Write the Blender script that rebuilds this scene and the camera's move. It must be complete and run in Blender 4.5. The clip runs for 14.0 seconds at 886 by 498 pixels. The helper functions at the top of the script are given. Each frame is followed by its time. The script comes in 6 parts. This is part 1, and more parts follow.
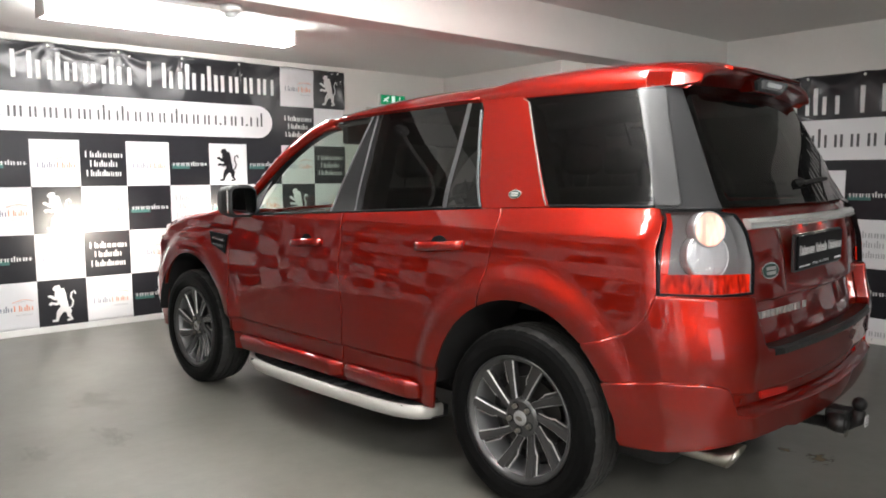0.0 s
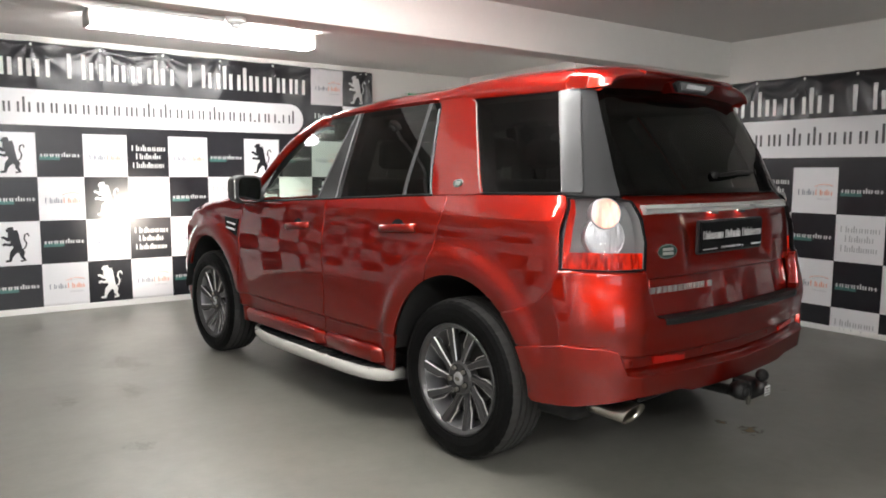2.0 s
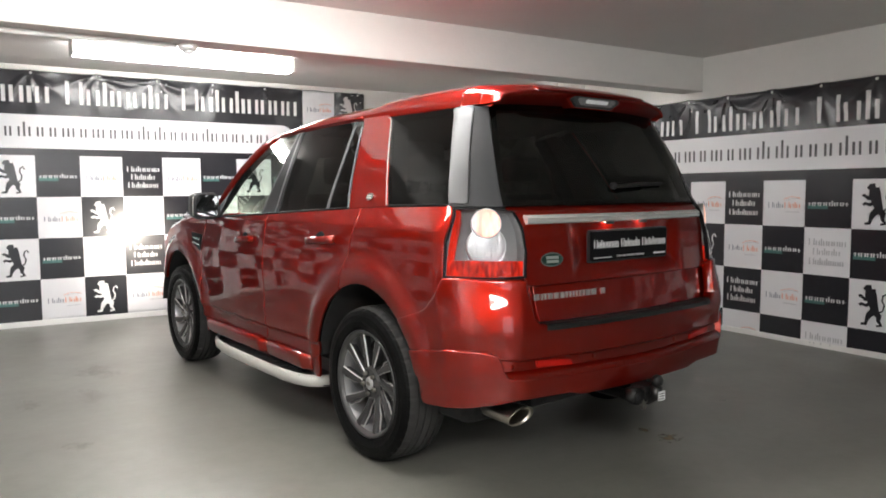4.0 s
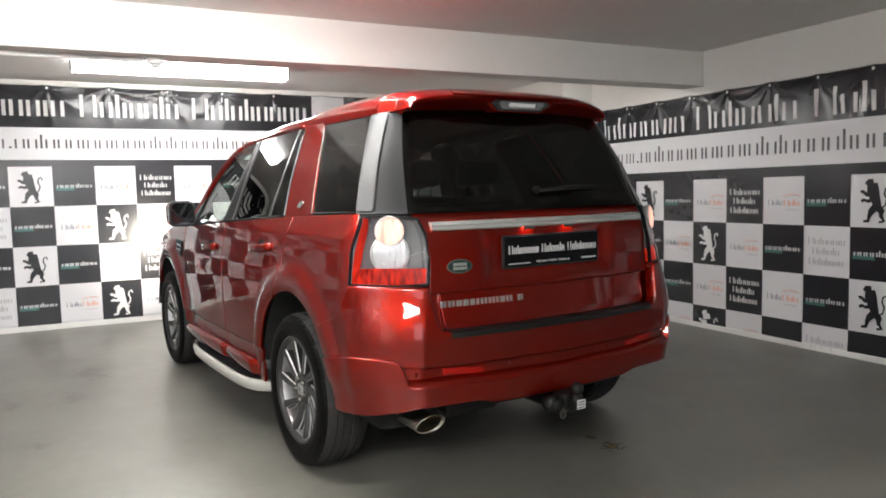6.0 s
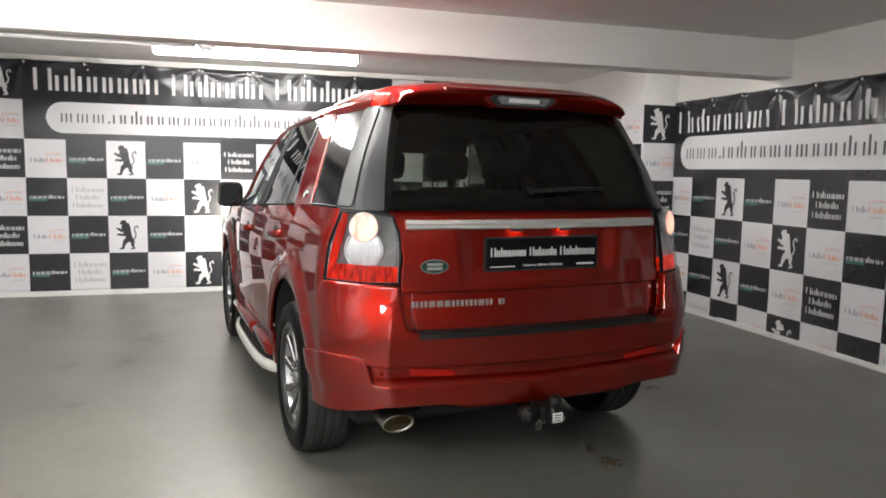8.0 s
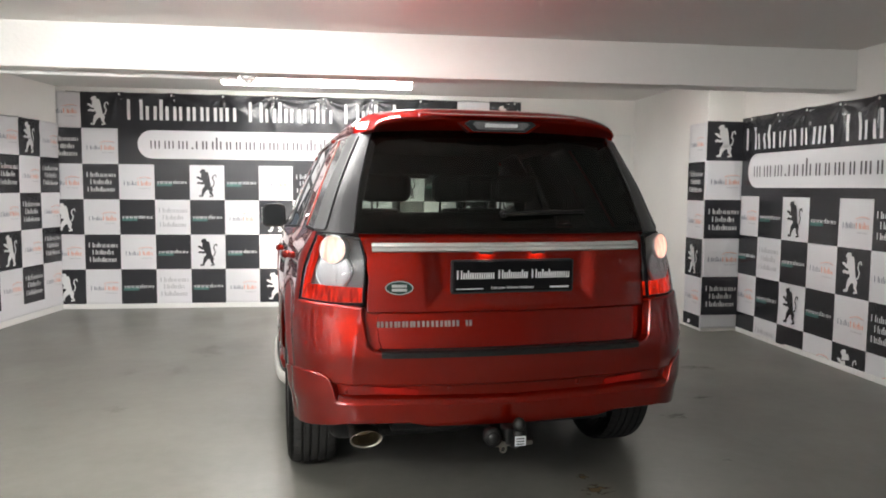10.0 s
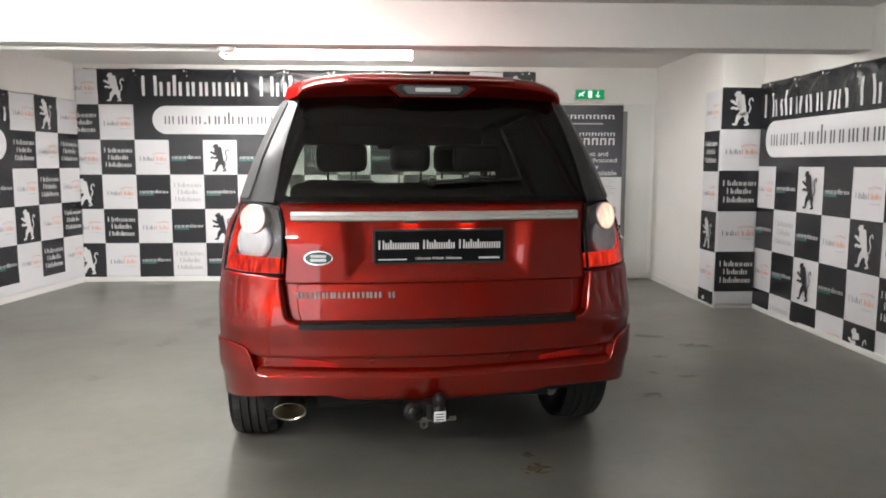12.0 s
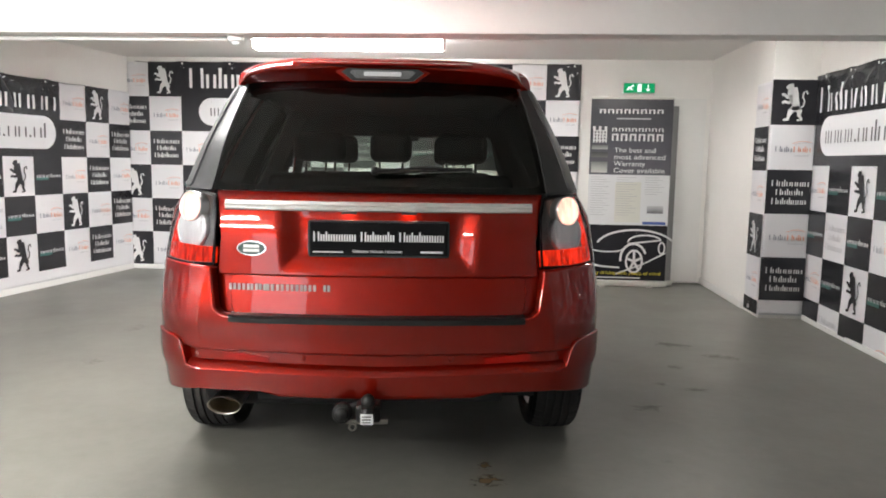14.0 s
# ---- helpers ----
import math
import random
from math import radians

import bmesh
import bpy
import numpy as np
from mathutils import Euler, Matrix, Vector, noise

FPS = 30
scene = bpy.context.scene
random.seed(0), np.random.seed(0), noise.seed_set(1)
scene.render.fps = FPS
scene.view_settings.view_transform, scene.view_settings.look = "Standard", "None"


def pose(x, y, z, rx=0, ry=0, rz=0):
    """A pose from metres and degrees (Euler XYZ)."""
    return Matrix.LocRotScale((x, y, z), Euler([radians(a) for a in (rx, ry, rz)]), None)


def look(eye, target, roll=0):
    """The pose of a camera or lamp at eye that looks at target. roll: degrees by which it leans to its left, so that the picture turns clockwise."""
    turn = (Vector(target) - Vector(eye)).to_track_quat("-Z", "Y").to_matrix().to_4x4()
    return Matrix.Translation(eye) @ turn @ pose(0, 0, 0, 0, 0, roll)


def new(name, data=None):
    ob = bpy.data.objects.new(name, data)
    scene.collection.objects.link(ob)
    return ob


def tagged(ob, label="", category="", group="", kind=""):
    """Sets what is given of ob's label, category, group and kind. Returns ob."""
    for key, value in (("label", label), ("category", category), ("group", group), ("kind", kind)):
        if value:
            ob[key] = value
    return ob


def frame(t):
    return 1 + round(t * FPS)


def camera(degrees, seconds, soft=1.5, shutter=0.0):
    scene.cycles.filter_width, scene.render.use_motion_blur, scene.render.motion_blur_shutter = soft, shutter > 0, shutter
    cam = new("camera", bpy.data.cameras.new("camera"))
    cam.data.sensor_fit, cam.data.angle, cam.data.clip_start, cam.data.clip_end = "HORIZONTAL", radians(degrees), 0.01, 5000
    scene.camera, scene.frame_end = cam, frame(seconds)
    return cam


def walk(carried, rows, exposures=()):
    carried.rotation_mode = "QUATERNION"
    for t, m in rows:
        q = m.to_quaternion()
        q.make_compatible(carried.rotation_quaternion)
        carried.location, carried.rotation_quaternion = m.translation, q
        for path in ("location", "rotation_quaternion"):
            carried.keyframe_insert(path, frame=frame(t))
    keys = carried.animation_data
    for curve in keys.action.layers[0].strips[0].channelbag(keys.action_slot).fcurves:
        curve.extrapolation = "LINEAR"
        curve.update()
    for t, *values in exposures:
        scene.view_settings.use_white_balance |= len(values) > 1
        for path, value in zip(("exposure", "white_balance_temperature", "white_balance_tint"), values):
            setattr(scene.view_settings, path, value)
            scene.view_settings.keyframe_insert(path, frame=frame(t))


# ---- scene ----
cam = camera(62.3, 14.0, soft=1.8)
METRES, EYE, TILT, LEAN, TURN = 4.4, 1.297, -0.4, 0.0, -40.1
ROWS = [
    (0.0, 0.0, 0.0, 0.0, -0.02, -5.36, 0.23),
    (0.5, 0.0323, -0.0175, -0.003, 3.17, -5.03, -0.29),
    (1.0, 0.0683, -0.0381, -0.0043, 5.27, -4.63, -0.38),
    (1.5, 0.0904, -0.0648, -0.0048, 5.05, -3.46, 0.36),
    (2.0, 0.115, -0.0938, -0.0069, 5.09, -5.58, -0.26),
    (2.5, 0.144, -0.1063, -0.0059, 5.14, -4.38, 0.11),
    (3.0, 0.1881, -0.1127, -0.0103, 8.23, -4.06, -0.82),
    (3.5, 0.231, -0.1175, -0.0123, 9.49, -4.52, -0.44),
    (4.0, 0.2564, -0.1125, -0.0134, 8.44, -4.06, 0.26),
    (6.5, 0.4327, -0.0715, -0.002, 16.26, -4.46, 0.81),
    (7.0, 0.4588, -0.0562, 0.0052, 19.22, -5.35, -0.17),
    (9.5, 0.6219, 0.013, 0.0134, 29.44, -5.14, -0.57),
    (10.0, 0.6525, 0.0244, 0.0174, 32.6, -4.43, -0.73),
    (10.5, 0.6909, 0.0395, 0.0151, 35.09, -5.5, -2.01),
    (11.0, 0.711, 0.0611, 0.0142, 35.56, -4.95, -1.25),
    (11.5, 0.7255, 0.0919, 0.0099, 36.43, -5.52, -0.65),
    (12.0, 0.7434, 0.1169, 0.0098, 37.34, -6.29, -0.34),
    (12.5, 0.7764, 0.1505, 0.0091, 40.85, -6.34, -1.69),
    (13.0, 0.8018, 0.1771, 0.0068, 42.44, -6.54, -1.16),
    (13.5, 0.8109, 0.2058, 0.0026, 42.64, -6.7, -0.89),
    (14.0, 0.8167, 0.2338, 0.0037, 44.39, -6.54, -1.22),
]
walk(cam, [(t, pose(0, 0, EYE, TILT, LEAN, TURN) @ pose(METRES * x, METRES * y, METRES * z, 90 + pitch, roll, yaw)) for t, x, y, z, yaw, pitch, roll in ROWS],
     exposures=[(0.0, 0.05), (4.0, 0.03), (7.0, 0.05), (9.5, 0.12), (11.5, 0.32), (14.0, 0.6)])

# ---- light ----
world = bpy.data.worlds.new("world")
scene.world = world
world.use_nodes = True
world.node_tree.nodes["Background"].inputs[0].default_value = (0.6, 0.63, 0.68, 1)
world.node_tree.nodes["Background"].inputs[1].default_value = 0.02


# ---- materials ----
def material(name, colour, rough=0.5, metal=0.0, coat=0.0, grain=0.0, grain_scale=20.0, bump=0.0, bump_scale=60.0, stain=0.0, stain_scale=2.0, spec=0.5, stretch=(1, 1, 1), rough_vary=0.0):
    """A surface with grain and stains at two scales, fine relief and uneven gloss."""
    m = bpy.data.materials.new(name)
    m.use_nodes = True
    nt = m.node_tree
    b = nt.nodes["Principled BSDF"]
    b.inputs["Base Color"].default_value = (*colour, 1)
    b.inputs["Roughness"].default_value = rough
    b.inputs["Metallic"].default_value = metal
    b.inputs["Coat Weight"].default_value = coat
    b.inputs["Coat Roughness"].default_value = 0.03
    b.inputs["Specular IOR Level"].default_value = spec
    co = nt.nodes.new("ShaderNodeTexCoord")
    mp = nt.nodes.new("ShaderNodeMapping")
    mp.inputs["Scale"].default_value = stretch
    nt.links.new(co.outputs["Object"], mp.inputs[0])

    def noise_node(scale, detail):
        n = nt.nodes.new("ShaderNodeTexNoise")
        n.inputs["Scale"].default_value = scale
        n.inputs["Detail"].default_value = detail
        nt.links.new(mp.outputs[0], n.inputs["Vector"])
        return n.outputs["Fac"]

    if grain or stain:
        g, s = noise_node(grain_scale, 5), noise_node(stain_scale, 4)
        total = nt.nodes.new("ShaderNodeMath")
        total.operation = "MULTIPLY_ADD"
        total.inputs[1].default_value = 2 * grain
        total.inputs[2].default_value = 1 - grain - stain
        nt.links.new(g, total.inputs[0])
        both = nt.nodes.new("ShaderNodeMath")
        both.operation = "MULTIPLY_ADD"
        both.inputs[1].default_value = 2 * stain
        nt.links.new(s, both.inputs[0])
        nt.links.new(total.outputs[0], both.inputs[2])
        mix = nt.nodes.new("ShaderNodeVectorMath")
        mix.operation = "SCALE"
        mix.inputs[0].default_value = colour
        nt.links.new(both.outputs[0], mix.inputs["Scale"])
        nt.links.new(mix.outputs[0], b.inputs["Base Color"])
    if rough_vary:
        rr = nt.nodes.new("ShaderNodeMath")
        rr.operation = "MULTIPLY_ADD"
        rr.inputs[1].default_value = 2 * rough_vary
        rr.inputs[2].default_value = rough - rough_vary
        nt.links.new(noise_node(stain_scale * 1.7, 6), rr.inputs[0])
        nt.links.new(rr.outputs[0], b.inputs["Roughness"])
    if bump:
        bn = nt.nodes.new("ShaderNodeBump")
        bn.inputs["Strength"].default_value = bump
        bn.inputs["Distance"].default_value = 0.01
        nt.links.new(noise_node(bump_scale, 4), bn.inputs["Height"])
        nt.links.new(bn.outputs[0], b.inputs["Normal"])
    return m


def glow(name, colour, strength):
    m = bpy.data.materials.new(name)
    m.use_nodes = True
    nt = m.node_tree
    nt.nodes.clear()
    e = nt.nodes.new("ShaderNodeEmission")
    e.inputs[0].default_value = (*colour, 1)
    e.inputs[1].default_value = strength
    nt.links.new(e.outputs[0], nt.nodes.new("ShaderNodeOutputMaterial").inputs[0])
    return m


def lit_lens(name, colour, light, low, high, scale):
    """A moulded lens lit from within, brighter and darker from prism to prism."""
    m = material(name, colour, 0.2, spec=0.15)
    nt = m.node_tree
    b = nt.nodes["Principled BSDF"]
    b.inputs["Emission Color"].default_value = (*light, 1)
    co, mp, no, mr = (nt.nodes.new("ShaderNode" + k) for k in ("TexCoord", "Mapping", "TexNoise", "MapRange"))
    mp.inputs["Scale"].default_value = (1, 1, 0.22)
    no.inputs["Scale"].default_value, no.inputs["Detail"].default_value = scale, 3
    mr.inputs["From Min"].default_value, mr.inputs["From Max"].default_value = 0.36, 0.68
    mr.inputs["To Min"].default_value, mr.inputs["To Max"].default_value = low, high
    nt.links.new(co.outputs["Object"], mp.inputs[0])
    nt.links.new(mp.outputs[0], no.inputs["Vector"])
    nt.links.new(no.outputs["Fac"], mr.inputs["Value"])
    nt.links.new(mr.outputs[0], b.inputs["Emission Strength"])
    return m


def faded_print(name, low, high, z0, z1):
    """A print whose tone runs from one colour at its foot to another at its head."""
    m = material(name, low, 0.35)
    nt = m.node_tree
    co, sp, mr, no, ad, mx = (nt.nodes.new("ShaderNode" + k) for k in ("TexCoord", "SeparateXYZ", "MapRange", "TexNoise", "Math", "Mix"))
    mx.data_type = "RGBA"
    mx.inputs[6].default_value, mx.inputs[7].default_value = (*low, 1), (*high, 1)
    no.inputs["Scale"].default_value = 6
    ad.operation, ad.inputs[1].default_value = "MULTIPLY_ADD", 0.6
    mr.inputs["From Min"].default_value, mr.inputs["From Max"].default_value = z0, z1
    mr.inputs["To Min"].default_value, mr.inputs["To Max"].default_value = -0.3, 0.7
    nt.links.new(co.outputs["Object"], sp.inputs[0])
    nt.links.new(co.outputs["Object"], no.inputs["Vector"])
    nt.links.new(sp.outputs["Z"], mr.inputs["Value"])
    nt.links.new(no.outputs["Fac"], ad.inputs[0])
    nt.links.new(mr.outputs[0], ad.inputs[2])
    nt.links.new(ad.outputs[0], mx.inputs[0])
    nt.links.new(mx.outputs[2], nt.nodes["Principled BSDF"].inputs["Base Color"])
    return m


def glazing(name, tint, rough=0.0, base=0.045):
    """Thin tinted glass: light goes straight through, dimmed, and is mirrored by Fresnel's law."""
    m = bpy.data.materials.new(name)
    m.use_nodes = True
    nt = m.node_tree
    nt.nodes.clear()
    tr, gl, lw, pw, ml, mx = (nt.nodes.new("ShaderNode" + k) for k in ("BsdfTransparent", "BsdfGlossy", "LayerWeight", "Math", "Math", "MixShader"))
    tr.inputs[0].default_value = (*tint, 1)
    gl.inputs["Roughness"].default_value = rough
    lw.inputs[0].default_value = 0.5
    pw.operation, ml.operation = "POWER", "MULTIPLY_ADD"
    pw.inputs[1].default_value = 5
    ml.inputs[1].default_value, ml.inputs[2].default_value = 0.94, base
    nt.links.new(lw.outputs["Facing"], pw.inputs[0])
    nt.links.new(pw.outputs[0], ml.inputs[0])
    nt.links.new(ml.outputs[0], mx.inputs[0])
    nt.links.new(tr.outputs[0], mx.inputs[1])
    nt.links.new(gl.outputs[0], mx.inputs[2])
    nt.links.new(mx.outputs[0], nt.nodes.new("ShaderNodeOutputMaterial").inputs[0])
    return m


M_FLOOR = material("painted_concrete", (0.145, 0.142, 0.125), 0.36, grain=0.14, grain_scale=12, bump=0.05, bump_scale=30, stain=0.34, stain_scale=1.3, rough_vary=0.07)
M_WALL = material("white_emulsion", (0.85, 0.84, 0.81), 0.7, grain=0.02, bump=0.15, bump_scale=40, stain=0.04)
M_CEIL = material("ceiling_paint", (0.8, 0.79, 0.765), 0.75, grain=0.02, bump=0.2, bump_scale=50, stain=0.05, stain_scale=0.7)
M_UNSEEN = material("dull_grey_paint", (0.25, 0.25, 0.25), 0.6, grain=0.04, stain=0.1)
M_TRIM = material("gloss_white_trim", (0.8, 0.8, 0.78), 0.3, stain=0.04, grain=0.02)
M_VINYL = material("white_vinyl", (0.74, 0.74, 0.76), 0.38, grain=0.015, bump=0.12, bump_scale=5, stain=0.03)
M_BLACK = material("black_print", (0.018, 0.018, 0.022), 0.27, spec=0.55, grain=0.1, bump=0.12, bump_scale=5, stain=0.15)
M_INK = material("white_print", (0.72, 0.72, 0.72), 0.4, stain=0.05)
M_GREY = material("grey_print", (0.42, 0.42, 0.44), 0.4, stain=0.05)
M_TEXT = material("charcoal_print", (0.07, 0.07, 0.075), 0.4, stain=0.1)
M_NAVY = material("slate_print", (0.12, 0.14, 0.2), 0.4, stain=0.05)
M_ORANGE = material("orange_print", (0.75, 0.22, 0.09), 0.4, stain=0.05)
M_TEAL = material("teal_print", (0.03, 0.12, 0.105), 0.4, stain=0.3, stain_scale=12)
M_PAINT = material("red_metallic_paint", (0.285, 0.0075, 0.002), 0.42, 0.88, 1.0, grain=0.05, grain_scale=900, spec=0.0)
M_PAINT.node_tree.nodes["Principled BSDF"].inputs["Coat IOR"].default_value = 1.58
M_PAINT.node_tree.nodes["Principled BSDF"].inputs["Coat Roughness"].default_value = 0.03
M_PAINT.node_tree.nodes["Principled BSDF"].inputs["Specular Tint"].default_value = (0.10, 0.02, 0.01, 1)
M_DARK = material("black_plastic", (0.018, 0.018, 0.019), 0.5, grain=0.1, bump=0.25, bump_scale=300)
M_PILLAR = material("satin_gunmetal_pillar", (0.032, 0.033, 0.0345), 0.34, 0.0, spec=0.4, grain=0.04, grain_scale=300)
M_PLATE = material("satin_grey_plate", (0.062, 0.063, 0.065), 0.42, spec=0.35, grain=0.04, grain_scale=300)
M_GLOSSBLACK = material("gloss_black_pillar", (0.007, 0.007, 0.0075), 0.45, spec=0.06, coat=0.0, grain=0.05)
M_RUBBER = material("tyre_rubber", (0.005, 0.005, 0.005), 0.45, spec=0.05, grain=0.2, grain_scale=30, bump=0.2, bump_scale=200, stain=0.2, stain_scale=6)
M_ALLOY = material("gunmetal_alloy", (0.078, 0.077, 0.078), 0.32, 0.7, grain=0.05, grain_scale=200)
M_BRIGHT = material("machined_alloy", (0.8, 0.79, 0.78), 0.3, 0.6, grain=0.04, grain_scale=200)
M_CHROME = material("chrome", (0.78, 0.77, 0.74), 0.1, 1.0, stain=0.03)
M_STRIP = material("brushed_chrome", (0.8, 0.79, 0.77), 0.22, 0.7, stain=0.04, stain_scale=6)
M_STEP = material("satin_aluminium_edge", (0.6, 0.59, 0.55), 0.4, 0.3, grain=0.04, stain=0.06, stain_scale=8)
M_STEEL = material("worn_steel", (0.2, 0.19, 0.17), 0.45, 0.8, grain=0.2, stain=0.3, stain_scale=25)
M_SEAL = material("grey_rubber_seal", (0.09, 0.09, 0.093), 0.35, 0.3, grain=0.05)
M_SILVER = material("silver_lettering", (0.52, 0.51, 0.49), 0.35, 0.7, stain=0.08, stain_scale=40)
M_BARREL = material("bright_alloy", (0.5, 0.5, 0.51), 0.3, 0.8, grain=0.04, stain=0.1, stain_scale=12)
M_TREAD = material("dusty_tread", (0.034, 0.033, 0.032), 0.8, spec=0.2, grain=0.15, grain_scale=40, stain=0.2, stain_scale=8)
M_EXHAUST = material("exhaust_steel", (0.55, 0.52, 0.46), 0.28, 1.0, stain=0.2, stain_scale=15)
M_SOOT = material("brown_soot", (0.2, 0.15, 0.08), 0.5, 0.7, stain=0.3, stain_scale=30)
M_SEAT = material("dark_leather", (0.01, 0.01, 0.0105), 0.5, grain=0.15, bump=0.3, bump_scale=150)
M_CLOTH = material("headliner", (0.025, 0.025, 0.025), 0.9, grain=0.1, grain_scale=300)
M_SHELL = material("underbody_black", (0.008, 0.008, 0.008), 0.8, grain=0.2)
M_REDLENS = material("red_lens", (0.34, 0.007, 0.004), 0.2, coat=0.2, spec=0.25, grain=0.12, grain_scale=90)
M_REFLECT = material("lamp_reflector", (0.62, 0.62, 0.63), 0.25, 0.35, bump=0.9, bump_scale=45, stretch=(1, 1, 0.12))
M_SMOKE = material("smoky_lens", (0.2, 0.2, 0.205), 0.2, 0.2, spec=0.5, bump=0.6, bump_scale=60, stretch=(1, 0.2, 1), stain=0.3, stain_scale=30)
M_LAMPBACK = material("lamp_housing", (0.15, 0.15, 0.15), 0.45, 0.0, spec=0.3, grain=0.1, bump=0.2, bump_scale=40)
M_BARRELRIM = material("silvered_plastic", (0.6, 0.6, 0.61), 0.28, 0.9, grain=0.05)
M_TOW = material("greasy_black_steel", (0.009, 0.009, 0.009), 0.42, spec=0.3, grain=0.2, bump=0.3, bump_scale=90, stain=0.2, stain_scale=20)
M_DISC = material("dull_brake_disc", (0.06, 0.058, 0.055), 0.4, 0.7, grain=0.1)
M_GREEN = material("badge_green", (0.008, 0.035, 0.024), 0.3, coat=0.5)
M_GLASS_CLEAR = glazing("clear_glass", (0.78, 0.86, 0.8))
M_GLASS_DARK = glazing("privacy_glass", (0.035, 0.035, 0.033), 0.0, 0.035)
M_GLASS_SIDE = glazing("dusty_privacy_glass", (0.035, 0.035, 0.033), 0.11, 0.03)
M_GLASS_REAR = glazing("rear_glass", (0.235, 0.257, 0.235), 0.0, 0.045)
M_LENS = glazing("lamp_cover", (0.93, 0.93, 0.94), 0.04, 0.01)
M_TUBE_FILL = glow("aged_diffuser", (1.0, 0.97, 0.93), 28.0)
M_TUBE = glow("fluorescent_diffuser", (1.0, 0.98, 0.955), 58.0)
M_TAIL = lit_lens("tail_lamp_bulb", (0.5, 0.28, 0.24), (1.0, 0.58, 0.43), 0.65, 1.5, 40)
M_TAILRED = lit_lens("tail_lamp_strip", (0.10, 0.003, 0.002), (1.0, 0.03, 0.006), 0.14, 0.9, 60)
M_SIDERED = lit_lens("side_lens", (0.10, 0.003, 0.002), (1.0, 0.035, 0.01), 0.28, 0.8, 30)
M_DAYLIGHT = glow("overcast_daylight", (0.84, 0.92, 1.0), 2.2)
M_HEAD = glow("head_lamp", (1.0, 0.95, 0.85), 40.0)
M_PLATEBULB = glow("plate_bulb", (1.0, 0.8, 0.6), 120.0)
M_EXIT = glow("exit_green", (0.01, 0.30, 0.11), 0.75)
M_EXITWHITE = glow("exit_white", (0.8, 1.0, 0.9), 0.9)
M_YELLOW = material("yellow_print", (0.75, 0.62, 0.03), 0.4, stain=0.04)
M_PAPER = material("pale_print", (0.66, 0.67, 0.68), 0.4, stain=0.05)
M_BLUE = material("blue_print", (0.05, 0.1, 0.35), 0.4, stain=0.05)


# ---- mesh helpers ----
def part(name, bm, mat, parent=None, label="", smooth=False):
    """Links a bmesh as one mesh object, under a thing if one is given."""
    me = bpy.data.meshes.new(name)
    bmesh.ops.recalc_face_normals(bm, faces=bm.faces)
    for f in bm.faces:
        f.smooth = smooth
    bm.to_mesh(me)
    bm.free()
    me.materials.append(mat)
    ob = new(name, me)
    ob.parent = parent
    if label:
        ob["label"] = label
    return ob


def thing(name, m, label, category, group="", kind=""):
    ob = new(name)
    ob.empty_display_size = 0.1
    ob.matrix_world = m
    return tagged(ob, label, category, group, kind)


def box(bm, x0, x1, y0, y1, z0, z1, bevel=0.0, seg=2):
    r = bmesh.ops.create_cube(bm, size=1)
    bmesh.ops.scale(bm, vec=(x1 - x0, y1 - y0, z1 - z0), verts=r["verts"])
    bmesh.ops.translate(bm, vec=((x0 + x1) / 2, (y0 + y1) / 2, (z0 + z1) / 2), verts=r["verts"])
    if bevel:
        edges = list({e for v in r["verts"] for e in v.link_edges})
        bmesh.ops.bevel(bm, geom=edges, offset=bevel, segments=seg, affect="EDGES", profile=0.5)
    return bm


def boxed(*a, **k):
    return box(bmesh.new(), *a, **k)


def loft(bm, rings, closed=True, caps=True):
    """Faces between rings of points; closed: each ring comes back to its start."""
    vs = [[bm.verts.new(p) for p in r] for r in rings]
    for a, b in zip(vs, vs[1:]):
        n = len(a)
        for i in range(n if closed else n - 1):
            j = (i + 1) % n
            bm.faces.new((a[i], a[j], b[j], b[i]))
    if caps and closed:
        bm.faces.new(vs[0])
        bm.faces.new(vs[-1])
    return bm


def tube(bm, pts, radius, seg=10, flat=1.0):
    """A round bar along points."""
    pts = [Vector(p) for p in pts]
    rings = []
    for i, p in enumerate(pts):
        d = (pts[min(i + 1, len(pts) - 1)] - pts[max(i - 1, 0)]).normalized()
        s = d.cross(Vector((0, 0, 1)))
        s = s.normalized() if s.length > 1e-4 else Vector((1, 0, 0))
        t = s.cross(d).normalized()
        rings.append([p + radius * (math.cos(2 * math.pi * k / seg) * s + flat * math.sin(2 * math.pi * k / seg) * t) for k in range(seg)])
    return loft(bm, rings)


def revolve(bm, profile, seg=48, closed=False):
    """Turns (radius, x) pairs round the x axis."""
    rings = []
    for k in range(seg):
        a = 2 * math.pi * k / seg
        rings.append([(x, r * math.cos(a), r * math.sin(a)) for r, x in profile])
    rings.append(rings[0])
    loft(bm, rings, closed=closed, caps=False)
    bmesh.ops.remove_doubles(bm, verts=bm.verts, dist=1e-5)
    return bm


def rounded(w, h, r, n=6):
    """The outline of a rounded rectangle about the origin."""
    out = []
    for cx, cy, a0 in ((w / 2 - r, h / 2 - r, 0), (-w / 2 + r, h / 2 - r, 90), (-w / 2 + r, -h / 2 + r, 180), (w / 2 - r, -h / 2 + r, 270)):
        out += [(cx + r * math.cos(radians(a0 + 90 * k / n)), cy + r * math.sin(radians(a0 + 90 * k / n))) for k in range(n + 1)]
    return out


def slab(bm, outline, place, thick):
    """A plate from a flat outline; place(u, v, h) gives the point."""
    return loft(bm, [[place(u, v, 0) for u, v in outline], [place(u, v, thick) for u, v in outline]])


